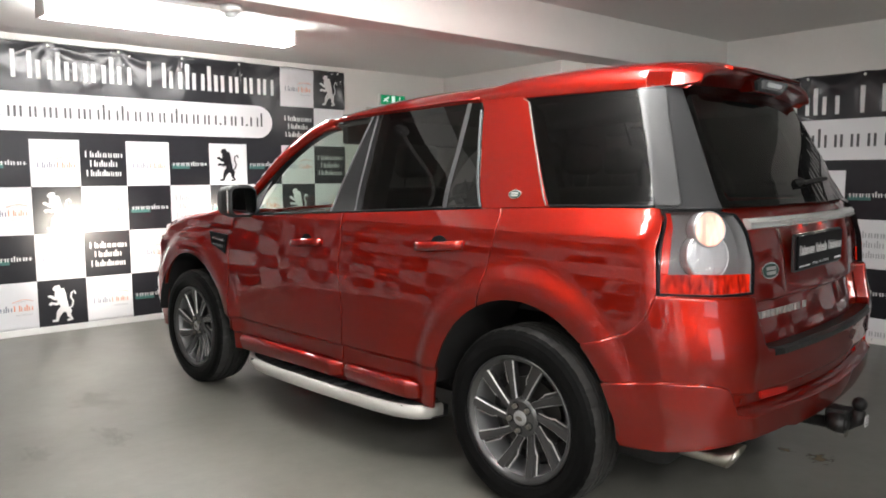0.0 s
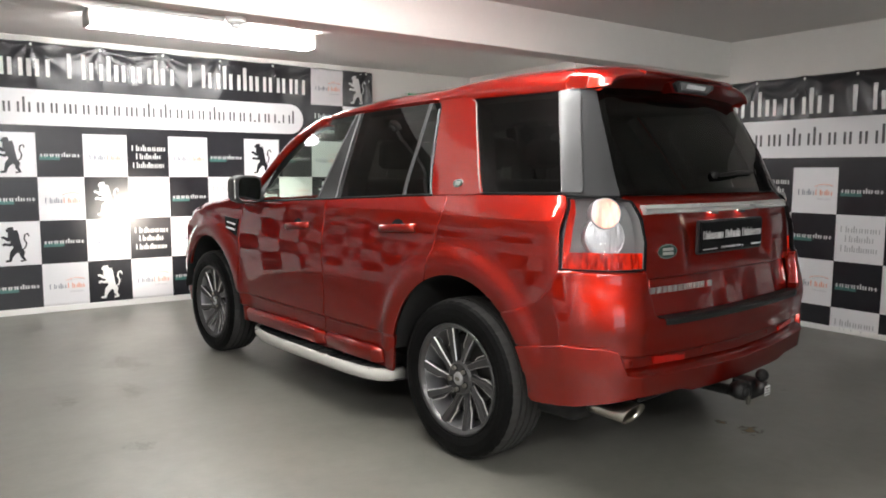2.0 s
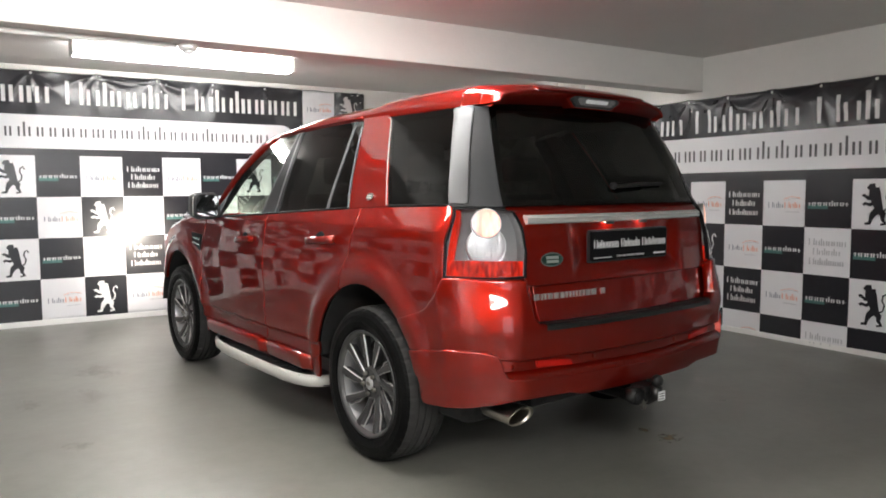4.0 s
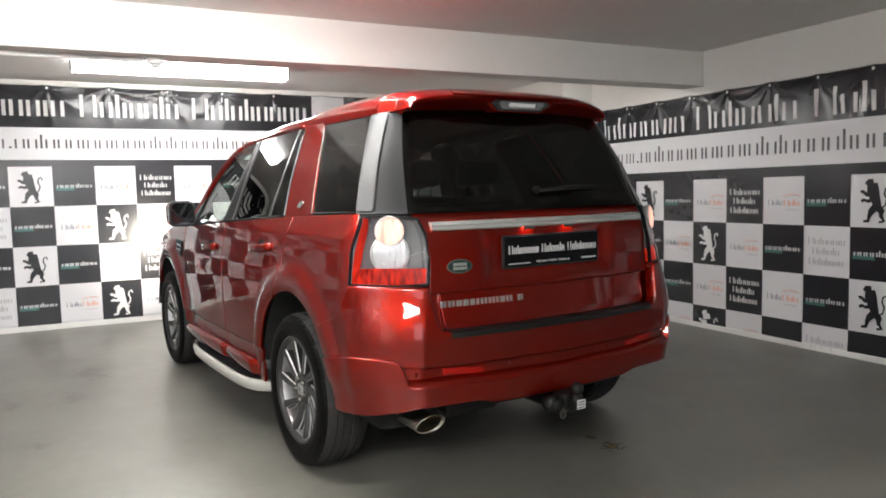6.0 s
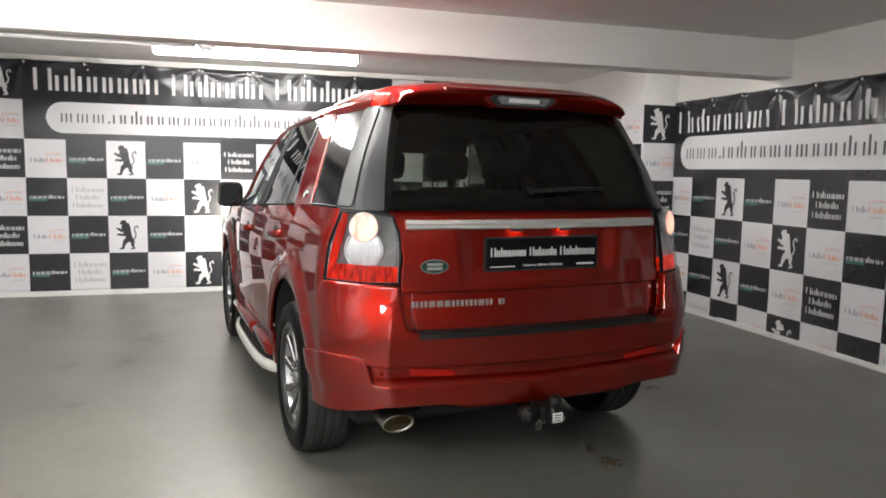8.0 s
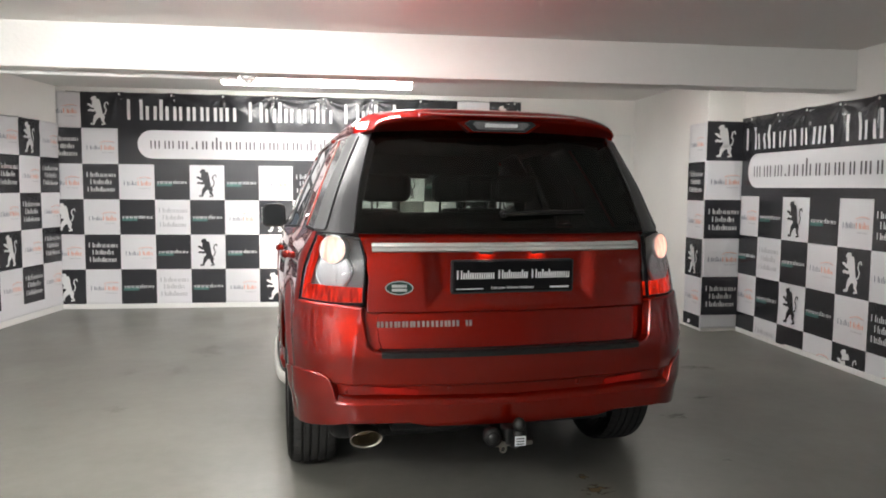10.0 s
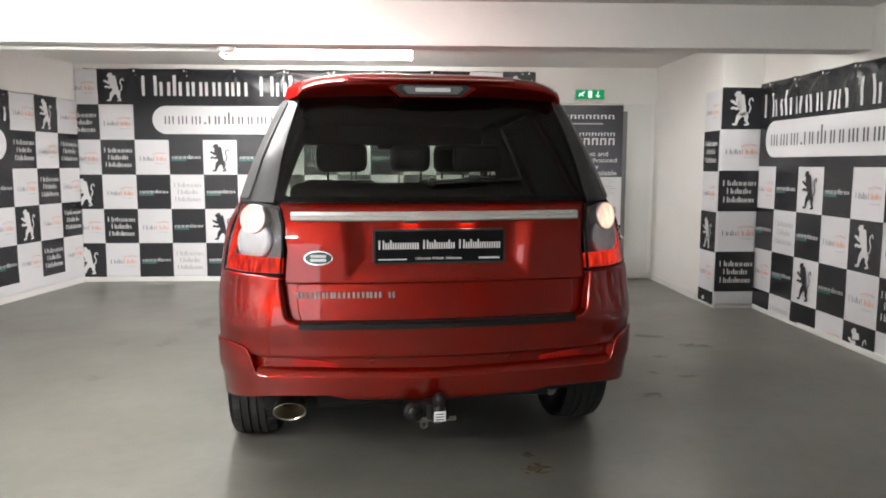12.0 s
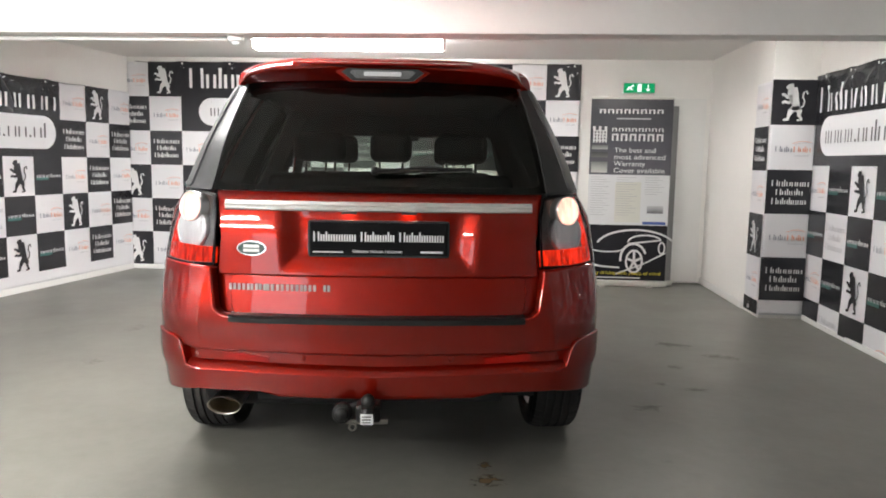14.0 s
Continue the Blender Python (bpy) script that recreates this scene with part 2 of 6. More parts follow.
def curve_of(table):
    """A smooth function through (x, y) pairs."""
    xs = np.array([p[0] for p in table], float)
    ys = np.array([p[1] for p in table], float)
    dl = np.diff(ys) / np.diff(xs)
    m = np.concatenate([[dl[0]], np.where(dl[1:] * dl[:-1] > 0, 2 * dl[1:] * dl[:-1] / (dl[1:] + dl[:-1] + 1e-12), 0), [dl[-1]]])

    def f(x):
        x = min(max(x, xs[0]), xs[-1])
        i = min(int(np.searchsorted(xs, x, "right")) - 1, len(xs) - 2)
        h = xs[i + 1] - xs[i]
        t = (x - xs[i]) / h
        return float((2 * t**3 - 3 * t**2 + 1) * ys[i] + (t**3 - 2 * t**2 + t) * h * m[i] + (3 * t**2 - 2 * t**3) * ys[i + 1] + (t**3 - t**2) * h * m[i + 1])

    return f


# ---- the room ----
BACK, RIGHT, CEIL, FRONT = 6.73, 6.07, 2.43, -4.6
PIER = 4.92
SLANT = 0.148


def left_x(y):
    return -0.842 - SLANT * (BACK - y)


def structure(name, bm, mat, label, category):
    return tagged(part(name, bm, mat), label, category, kind="structure")


structure("floor", boxed(-3.2, 6.6, FRONT - 0.3, BACK + 0.3, -0.15, 0.0), M_FLOOR, "grey painted concrete floor with scuffs and faint oil stains", "floor")
structure("ceiling", boxed(-3.2, 6.6, FRONT - 0.3, BACK + 0.3, CEIL, CEIL + 0.2), M_CEIL, "white painted plaster ceiling", "ceiling")
structure("wall_back", boxed(-0.842, 5.72, BACK, BACK + 0.2, 0, CEIL), M_WALL, "white painted wall behind the printed banner", "wall")
# unseen stretch of side wall, darkened to cut bounce light
structure("wall_right_front", boxed(RIGHT, RIGHT + 0.2, FRONT, 0.6, 0, CEIL), M_UNSEEN, "unseen stretch of the side wall, made grey to cut bounce", "wall")
structure("wall_right", boxed(RIGHT, RIGHT + 0.2, 0.6, PIER, 0, CEIL), M_WALL, "white painted side wall behind a banner", "wall")
structure("wall_pier", boxed(5.69, RIGHT + 0.2, PIER, BACK + 0.2, 0, CEIL), M_WALL, "white painted wall pier stepping into the room", "wall")
# unseen end walls, grey so that the car's reflections stay dark
structure("wall_front", boxed(2.1, 6.3, FRONT - 0.2, FRONT, 0, CEIL), M_UNSEEN, "unseen wall closing the showroom, made grey to dim reflections", "wall")
structure("wall_front_left", boxed(-3.2, 0.2, FRONT - 0.2, FRONT, 0, CEIL), M_UNSEEN, "unseen wall closing the showroom, made grey to dim reflections", "wall")
structure("wall_front_middle", boxed(1.6, 2.099, FRONT - 0.2, FRONT, 0, CEIL), M_UNSEEN, "unseen wall closing the showroom, made grey to dim reflections", "wall")
structure("lintel", boxed(0.201, 1.599, FRONT - 0.2, FRONT, 2.15, CEIL), M_UNSEEN, "unseen grey lintel over the inferred entrance", "wall")
# unseen glowing panel added as daylight, inferred from reflections on the tailgate
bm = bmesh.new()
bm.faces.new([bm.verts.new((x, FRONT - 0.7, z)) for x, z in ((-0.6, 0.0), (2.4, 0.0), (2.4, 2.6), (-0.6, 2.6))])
structure("backdrop", bm, M_DAYLIGHT, "unseen glowing panel standing in for daylight at the inferred entrance", "daylight")
bm = bmesh.new()
a, b = (left_x(BACK + 0.2), BACK + 0.2), (left_x(FRONT), FRONT)
loft(bm, [[(a[0], a[1], 0), (a[0] - 0.2, a[1], 0), (a[0] - 0.2, a[1], CEIL), (a[0], a[1], CEIL)], [(b[0], b[1], 0), (b[0] - 0.2, b[1], 0), (b[0] - 0.2, b[1], CEIL), (b[0], b[1], CEIL)]])
structure("wall_left", bm, M_WALL, "white painted side wall, slightly out of square", "wall")
structure("ceiling_beam", boxed(left_x(3.45), RIGHT - 0.001, 3.37, 3.60, 2.132, CEIL - 0.001, bevel=0.006), M_WALL, "white painted downstand beam across the ceiling", "beam")
structure("baseboard", boxed(-0.84, 4.36, BACK - 0.02, BACK - 0.001, 0.0, 0.055, bevel=0.004), M_TRIM, "white skirting strip along the back wall", "baseboard")
structure("baseboard_right", boxed(RIGHT - 0.022, RIGHT - 0.001, 0.6, PIER - 0.02, 0.0, 0.045, bevel=0.004), M_TRIM, "white skirting strip along the side wall", "baseboard")
bm = bmesh.new()
loft(bm, [[(left_x(y) + 0.001 + d, y, z) for d, z in ((0, 0), (0.02, 0), (0.02, 0.06), (0, 0.06))] for y in (BACK - 0.03, FRONT)])
structure("baseboard_left", bm, M_TRIM, "white skirting strip along the left wall", "baseboard")
structure("baseboard_pier", boxed(5.675, 5.689, PIER + 0.4, BACK - 0.002, 0.0, 0.07, bevel=0.004), M_TRIM, "white skirting strip on the plain wall", "baseboard")

# flush white door beside the roller banner
door = thing("door_1", pose(5.44, BACK - 0.001, 0), "plain white flush door in the back wall, shut", "door", kind="structure")
part("door_leaf", boxed(-0.2, 0.2, -0.02, 0, 0.012, 2.02, bevel=0.004), M_TRIM, door)


# ---- luminaires ----
def batten(m, length, label, tube_light=None):
    lamp = thing("ceiling_light", m, label, "ceiling light", "fluorescent battens")
    part("body", boxed(-length / 2, length / 2, -0.06, 0.06, -0.035, 0, bevel=0.006), M_TRIM, lamp, "white steel spine")
    prof = [(-0.095, -0.036), (-0.092, -0.09), (-0.065, -0.118), (0.065, -0.118), (0.092, -0.09), (0.095, -0.036)]
    bm = loft(bmesh.new(), [[(x, y, z) for y, z in prof] for x in (-length / 2 + 0.02, length / 2 - 0.02)])
    part("diffuser", bm, tube_light or M_TUBE, lamp, "glowing prismatic diffuser")
    for s in (-1, 1):
        part("end_cap", boxed(s * (length / 2 - 0.01) - 0.011, s * (length / 2 - 0.01) + 0.011, -0.098, 0.098, -0.121, -0.001, bevel=0.006), M_TRIM, lamp, "white plastic end cap")
    return lamp


batten(pose(2.01, 5.31, CEIL), 1.78, "lit fluorescent batten on the ceiling behind the beam")
# unseen batten added to brighten the pier and the back right wall
batten(pose(5.0, 4.15, CEIL), 0.62, "unseen batten added behind the beam to brighten the back right corner", M_TUBE_FILL)
# unseen battens added for brightness, some inferred from reflections on the car
for bx, by, cover_glass in ((1.6, 1.84, M_TUBE), (0.5, -1.8, M_TUBE), (-0.7, -1.0, M_TUBE), (0.5, -3.2, M_TUBE)):
    batten(pose(bx, by, CEIL), 1.78, "unseen batten assumed in front of the beam to light the room", cover_glass)

# conduit under the beam and the detector at its end
part("conduit", tube(bmesh.new(), [(x, 3.51, 2.116) for x in (-1.2, 0.2, 1.53)], 0.016), M_TRIM, smooth=True)
tagged(bpy.data.objects["conduit"], "white plastic conduit fixed under the ceiling beam", "conduit")
det = thing("smoke_detector", pose(1.597, 3.51, 2.132), "small white dome detector under the ceiling beam", "detector")
bm = revolve(bmesh.new(), [(0.0, -0.001), (0.055, -0.001), (0.055, -0.02), (0.045, -0.035), (0.0, -0.036)], 24)
bmesh.ops.rotate(bm, matrix=Matrix.Rotation(radians(-90), 3, "Y"), verts=bm.verts)
bmesh.ops.transform(bm, matrix=Matrix.Diagonal((1, 1, 1, 1)), verts=bm.verts)
part("base", bm, M_TRIM, det, smooth=True)
bm = revolve(bmesh.new(), [(0.0, -0.034), (0.03, -0.034), (0.03, -0.05), (0.02, -0.058), (0.0, -0.06)], 20)
bmesh.ops.rotate(bm, matrix=Matrix.Rotation(radians(-90), 3, "Y"), verts=bm.verts)
part("head", bm, M_PAPER, det, smooth=True)


# ---- printed banners ----
class Sheet:
    """A printed vinyl sheet hung on a wall: u runs along it, v up, and it buckles a little below its eyelets."""

    def __init__(self, origin, along, normal, length, bottom, top, sag, name, label, eye=(0.1, 0.55)):
        self.o, self.d, self.n = Vector(origin), Vector(along).normalized(), Vector(normal).normalized()
        self.len, self.v0, self.v1, self.sag, self.eye = length, bottom, top, sag, eye
        self.root = thing(name, Matrix.Identity(4), label, "banner", "printed wall banners")
        self.layers, self.small, self.count = {}, {}, 0
        self.tiny = False
        n, k = max(2, int(length / 0.024)), max(2, int((top - bottom) / 0.024))
        bm = bmesh.new()
        vs = [[bm.verts.new(self.at(length * i / n, bottom + (top - bottom) * j / k, 0)) for j in range(k + 1)] for i in range(n + 1)]
        for i in range(n):
            for j in range(k):
                bm.faces.new((vs[i][j], vs[i + 1][j], vs[i + 1][j + 1], vs[i][j + 1]))
        ob = part("sheet", bm, M_VINYL, self.root, "white vinyl", smooth=True)
        md = ob.modifiers.new("thickness", "SOLIDIFY")
        md.thickness, md.offset = 0.0008, -1

    def fold(self, u, v):
        if not self.sag:
            return 0.0
        s = min(1, max(0, (v - self.v1 + 0.95) / 0.95))
        w = u + 0.09 * math.sin(2.3 * v + u)
        swag = abs(math.sin(math.pi * (w % 0.55) / 0.55))
        f = s * s * 0.012 * swag * swag
        pitch = self.eye[1]
        k0 = math.floor((u - self.eye[0]) / pitch)
        for k in (k0, k0 + 1):
            # creases fan out below each eyelet and die away
            du, dv = u - self.eye[0] - pitch * k, self.v1 - 0.018 - v
            r = math.hypot(du, dv)
            fade = max(0, 1 - r / (0.50 + 0.12 * math.sin(3.1 * k))) * min(1, r / 0.10)
            if fade:
                a = math.atan2(du, dv)
                ridge = abs(math.sin(3.2 * a + 1.7 * math.sin(5.3 * k) + 2.0 * noise.noise((u * 2.5, v * 2.5, k * 3.1))))
                f += 0.017 * fade * (1 - ridge) ** 1.5
        foot = max(0, 1 - (v - self.v0) / 0.3)
        return f + 0.003 * (1 + noise.noise((u * 3, v * 2.2, self.len))) + 0.008 * foot * max(0, math.sin(2.9 * u))

    def at(self, u, v, h):
        return self.o + self.d * u + Vector((0, 0, v)) + self.n * (0.006 + h + self.fold(u, v))

    def piece(self):
        """From here on, prints belong to the next piece."""
        self.count += 1

    def layer(self, key):
        store, k = (self.small, key) if self.tiny else (self.layers, (self.count, key))
        if k not in store:
            store[k] = bmesh.new()
        return store[k]

    def rect(self, key, u0, u1, v0, v1, h=0.004, step=0.035):
        u0, u1 = max(0, u0), min(self.len, u1)
        v0, v1 = max(self.v0, v0), min(self.v1, v1)
        if u1 - u0 < 1e-4 or v1 - v0 < 1e-4:
            return
        bm = self.layer(key)
        step = 0.018 if self.sag and v1 > self.v1 - 0.6 else step
        n, k = max(1, round((u1 - u0) / step)), max(1, round((v1 - v0) / step))
        vs = [[bm.verts.new(self.at(u0 + (u1 - u0) * i / n, v0 + (v1 - v0) * j / k, h)) for j in range(k + 1)] for i in range(n + 1)]
        for i in range(n):
            for j in range(k):
                bm.faces.new((vs[i][j], vs[i + 1][j], vs[i + 1][j + 1], vs[i][j + 1]))

    def stroke(self, key, pts, width, h=0.0078):
        """A band of even width along flat points."""
        bm = self.layer(key)
        last = None
        for i, (u, v) in enumerate(pts):
            a, b = pts[max(i - 1, 0)], pts[min(i + 1, len(pts) - 1)]
            dx, dy = b[0] - a[0], b[1] - a[1]
            s = math.hypot(dx, dy) or 1
            wd = width[i] if isinstance(width, (list, tuple)) else width
            nx, ny = -dy / s * wd / 2, dx / s * wd / 2
            if not (0 <= u <= self.len and self.v0 <= v <= self.v1):
                last = None
                continue
            pair = (bm.verts.new(self.at(u + nx, v + ny, h)), bm.verts.new(self.at(u - nx, v - ny, h)))
            if last:
                bm.faces.new((last[0], last[1], pair[1], pair[0]))
            last = pair

    def pill(self, key, u0, u1, v0, v1, h=0.0068):
        r = (v1 - v0) / 2
        self.rect(key, u0 + r, u1 - r, v0, v1, h)
        bm = self.layer(key)
        for cu, a0 in ((u0 + r, 90), (u1 - r, -90)):
            ring = [(cu + r * math.cos(radians(a0 + 15 * k)), (v0 + v1) / 2 + r * math.sin(radians(a0 + 15 * k))) for k in range(13)]
            if 0 <= min(p[0] for p in ring) and max(p[0] for p in ring) <= self.len:
                mid = bm.verts.new(self.at(cu, (v0 + v1) / 2, h))
                vs = [bm.verts.new(self.at(u, v, h)) for u, v in ring]
                for p, q in zip(vs, vs[1:]):
                    bm.faces.new((mid, p, q))

    def bars(self, key, u0, u1, v0, x_height, line, weight=0.2, h=0.0078, split=False):
        """A line of lettering as plain shapes: pairs and single upright bars, short or tall, dots and blanks."""
        wide = {"o": 1.0, "O": 1.35, "i": 0.45, "l": 0.45, "n": 1.0, "v": 1.25, "w": 1.4, ".": 0.5, " ": 0.75}
        step = (u1 - u0) / sum(wide[c] for c in line)
        u = u0
        t = x_height * weight

        def bar(*a):
            if split:
                self.piece()
            self.rect(*a)

        for c in line:
            w = wide[c] * step
            a, e = u + 0.10 * step, u + w - 0.10 * step
            if c in "oO":
                hh = x_height * (1.45 if c == "O" else 1.0)
                for x in (a, e - t):
                    bar(key, x, x + t, v0, v0 + hh, h, 0.035)
            elif c in "il":
                bar(key, (a + e) / 2 - t * 0.55, (a + e) / 2 + t * 0.55, v0, v0 + x_height * (1.5 if c == "l" else 1.0), h, 0.035)
            elif c == "n":
                bar(key, a, a + t, v0, v0 + x_height, h, 0.035)
                bar(key, e - t, e, v0, v0 + x_height, h, 0.035)
            elif c == "v":
                for x in (a, e - t):
                    bar(key, x, x + t, v0, v0 + 1.45 * x_height, h, 0.035)
            elif c == "w":
                for k in range(3):
                    x = a + (e - a) * (k + 0.5) / 3
                    bar(key, x - t * 0.4, x + t * 0.4, v0, v0 + x_height, h, 0.035)
            elif c == ".":
                bar(key, (a + e) / 2 - t * 0.6, (a + e) / 2 + t * 0.6, v0, v0 + 1.1 * t, h, 0.035)
            u += w

    def crest(self, key, u0, v0, s, flip=False):
        """An upright heraldic device, reduced to plain bands."""
        def q(pts):
            return [(u0 + s * ((1 - x) if flip else x), v0 + s * y) for x, y in pts]

        self.stroke(key, q([(0.44, 0.86), (0.45, 0.72), (0.50, 0.55), (0.54, 0.42), (0.52, 0.33)]), [0.20 * s, 0.25 * s, 0.20 * s, 0.17 * s, 0.13 * s])
        self.stroke(key, q([(0.30, 0.84), (0.36, 0.88), (0.46, 0.90)]), [0.05 * s, 0.12 * s, 0.10 * s])
        self.stroke(key, q([(0.45, 0.66), (0.33, 0.63), (0.24, 0.70), (0.20, 0.68)]), [0.09 * s, 0.08 * s, 0.06 * s, 0.07 * s])
        self.stroke(key, q([(0.46, 0.56), (0.36, 0.50), (0.26, 0.53), (0.22, 0.49)]), [0.09 * s, 0.07 * s, 0.06 * s, 0.07 * s])
        self.stroke(key, q([(0.52, 0.40), (0.42, 0.30), (0.38, 0.20), (0.36, 0.11), (0.26, 0.10)]), [0.16 * s, 0.13 * s, 0.08 * s, 0.07 * s, 0.05 * s])
        self.stroke(key, q([(0.53, 0.40), (0.63, 0.30), (0.62, 0.20), (0.68, 0.11), (0.58, 0.09)]), [0.16 * s, 0.13 * s, 0.08 * s, 0.07 * s, 0.05 * s])
        self.stroke(key, q([(0.60, 0.36), (0.70, 0.42), (0.73, 0.54), (0.68, 0.64), (0.70, 0.74), (0.76, 0.78), (0.79, 0.70)]), 0.035 * s)

    def square(self, kind, u0, v0, w, h, flip=False):
        """One printed square: b black or w white, and its device."""
        ground, device = kind
        self.piece()
        s = min(w, h)
        light = ground == "b"
        if light:
            self.rect("black", u0, u0 + w, v0, v0 + h)
        self.tiny = device != "l"
        if device == "l":
            self.crest("ink" if light else "black2", u0 + 0.02 * s, v0 + 0.02 * s, 0.94 * s, flip)
        elif device == "m":
            self.bars("navy", u0 + 0.13 * w, u0 + 0.50 * w, v0 + 0.40 * h, 0.085 * h, "Oolo", 0.22)
            self.bars("orange", u0 + 0.52 * w, u0 + 0.90 * w, v0 + 0.40 * h, 0.085 * h, "Oolo", 0.22)
            self.bars("pale", u0 + 0.56 * w, u0 + 0.88 * w, v0 + 0.30 * h, 0.035 * h, "nonoino", 0.25)
            self.stroke("orange", [(u0 + (0.5 + 0.40 * k / 8) * w, v0 + (0.585 + 0.055 * math.sin(math.pi * k / 9)) * h) for k in range(9)], 0.010 * h)
            self.stroke("pale", [(u0 + (0.56 + 0.36 * k / 8) * w, v0 + (0.565 + 0.045 * math.sin(math.pi * k / 10)) * h) for k in range(9)], 0.008 * h)
        elif device == "c":
            ink = "ink" if light else "grey"
            for word, vv, a, e in (("Ooloonio", 0.63, 0.10, 0.92), ("voliolo", 0.43, 0.2, 0.8), ("Oolnliono", 0.22, 0.12, 0.88)):
                self.bars(ink, u0 + a * w, u0 + e * w, v0 + vv * h, 0.095 * h, word, 0.26)
        elif device == "o":
            self.rect("teal", u0 + 0.06 * w, u0 + 0.50 * w, v0 + 0.39 * h, v0 + 0.47 * h, 0.006)
            self.bars("ink", u0 + 0.08 * w, u0 + 0.92 * w, v0 + 0.455 * h, 0.075 * h, "nonolioo", 0.3)
            self.stroke("grey", [(u0 + 0.06 * w, v0 + 0.5 * h), (u0 + 0.5 * w, v0 + 0.515 * h), (u0 + 0.94 * w, v0 + 0.49 * h)], 0.010 * h)

        self.tiny = False

    def eyelets(self, us):
        for u in us:
            p = self.at(u, self.v1 - 0.018, 0.003)
            bm = bmesh.new()
            r = bmesh.ops.create_cone(bm, cap_ends=True, segments=12, radius1=0.014, radius2=0.011, depth=0.006)
            bmesh.ops.transform(bm, matrix=Matrix.Translation(p) @ self.n.to_track_quat("Z", "Y").to_matrix().to_4x4(), verts=r["verts"])
            part("eyelet", bm, M_TRIM, self.root)
        line = [self.at(a + (b - a) * k / 4, self.v1 + 0.004 - 0.014 * math.sin(math.pi * k / 4), 0.006) for a, b in zip(us, us[1:]) for k in range(5)]
        part("cord", tube(bmesh.new(), line, 0.0035, 6), M_DARK, self.root, "dark hanging cord")

    def finish(self):
        mats = {"black": (M_BLACK, "black_square"), "black2": (M_BLACK, "black_device"), "ink": (M_INK, "white_lettering"), "grey": (M_GREY, "grey_lettering"), "navy": (M_NAVY, "slate_lettering"), "orange": (M_ORANGE, "orange_device"), "pale": (M_GREY, "pale_device"), "teal": (M_TEAL, "teal_device"), "url": (M_VINYL, "white_panel"), "text": (M_TEXT, "panel_lettering"), "dark": (M_BLACK, "dark_lettering")}
        for (_, key), bm in self.layers.items():
            mat, name = mats[key]
            part(name, bm, mat, self.root, smooth=True)
        for key, bm in self.small.items():
            mat, name = mats[key]
            part("small_" + name, bm, mat, self.root, smooth=True)["kind"] = "stuff"


TITLE = "Ooloonnio volioolo Oolnlionno"
ADDRESS = "www.oolooniooioniololononlinno.oo.nl"
# devices of the repeat, six columns wide, in two alternating rows
ROW_A = ["wm", "bc", "wm", "bo", "wl", "bo"]
ROW_B = ["bl", "wm", "bo", "wc", "bo", "wm"]

# back wall: fourteen columns, six rows; the title and the address fill the top two rows of the middle
PX, PZ = 0.375, 0.387
back = Sheet((-0.835, BACK - 0.002, 0), (1, 0, 0), (0, -1, 0), 5.125, 0.055, 2.375, True, "banner", "black and white checked vinyl wall banner with logos")
X0 = -0.96 + 0.835
for r in range(6):
    v = 2.375 - PZ * (r + 1)
    for c in range(14):
        u = X0 + PX * c
        if r < 2 and 2 <= c <= 11:
            continue
        if r == 0:
            kind = {0: "wm", 1: "bl", 12: "wm", 13: "bl"}[c]
        elif r == 1:
            kind = {0: "bc", 1: "wm", 12: "bc", 13: "wm"}[c]
        else:
            kind = (ROW_A if r % 2 == 0 else ROW_B)[c % 6]
        back.square(kind, u, v, PX, PZ)
back.piece()
back.rect("black", X0 + 2 * PX, X0 + 12 * PX, 2.375 - 2 * PZ, 2.375)
back.piece()
back.bars("ink", X0 + 2.25 * PX, X0 + 11.85 * PX, 2.085, 0.15, TITLE, 0.22, split=True)
back.piece()
back.pill("url", X0 + 2.55 * PX, X0 + 11.75 * PX, 1.665, 1.975)
back.bars("text", X0 + 2.85 * PX, X0 + 11.5 * PX, 1.775, 0.088, ADDRESS, 0.2, 0.0098, split=True)
back.eyelets([0.1 + 0.55 * k for k in range(10)])
back.finish()

# right wall and the pier beside it
QY = 0.3735
right = Sheet((RIGHT - 0.002, PIER - 0.004, 0), (0, -1, 0), (-1, 0, 0), 5.9, 0.03, 2.06, True, "banner", "black and white checked vinyl wall banner with buckled top", (0.15, 0.42))
U0 = PIER - 4.594 - QY
for r in range(4):
    v = 1.32 - QY * (r + 1)
    for c in range(16):
        right.square((ROW_A if r % 2 == 0 else ROW_B)[(c + 2) % 6], U0 + QY * c, v, QY, QY)
right.piece()
right.rect("black", 0, 5.2, 1.32, 2.06)
right.piece()
right.bars("ink", 0.06, 4.0, 1.755, 0.14, TITLE, 0.22, split=True)
right.piece()
right.pill("url", 0.12, 4.05, 1.40, 1.715)
right.bars("text", 0.2, 3.85, 1.50, 0.098, ADDRESS, 0.2, 0.0098, split=True)
right.eyelets([0.15 + 0.42 * k for k in range(13)])
right.finish()

face = Sheet((5.685, PIER - 0.002, 0), (1, 0, 0), (0, -1, 0), 0.382, 0.03, 2.03, False, "banner", "checked vinyl strip wrapped round the wall pier")
for r, kind in enumerate(["bl", "wm", "bc", "wm", "bc"]):
    face.square(kind, 0.0, 2.03 - 0.374 * (r + 1), 0.382, 0.374)
face.finish()
wrap = Sheet((5.688, PIER + 0.34, 0), (0, -1, 0), (-1, 0, 0), 0.342, 0.03, 2.02, False, "banner", "checked vinyl strip on the side of the wall pier")
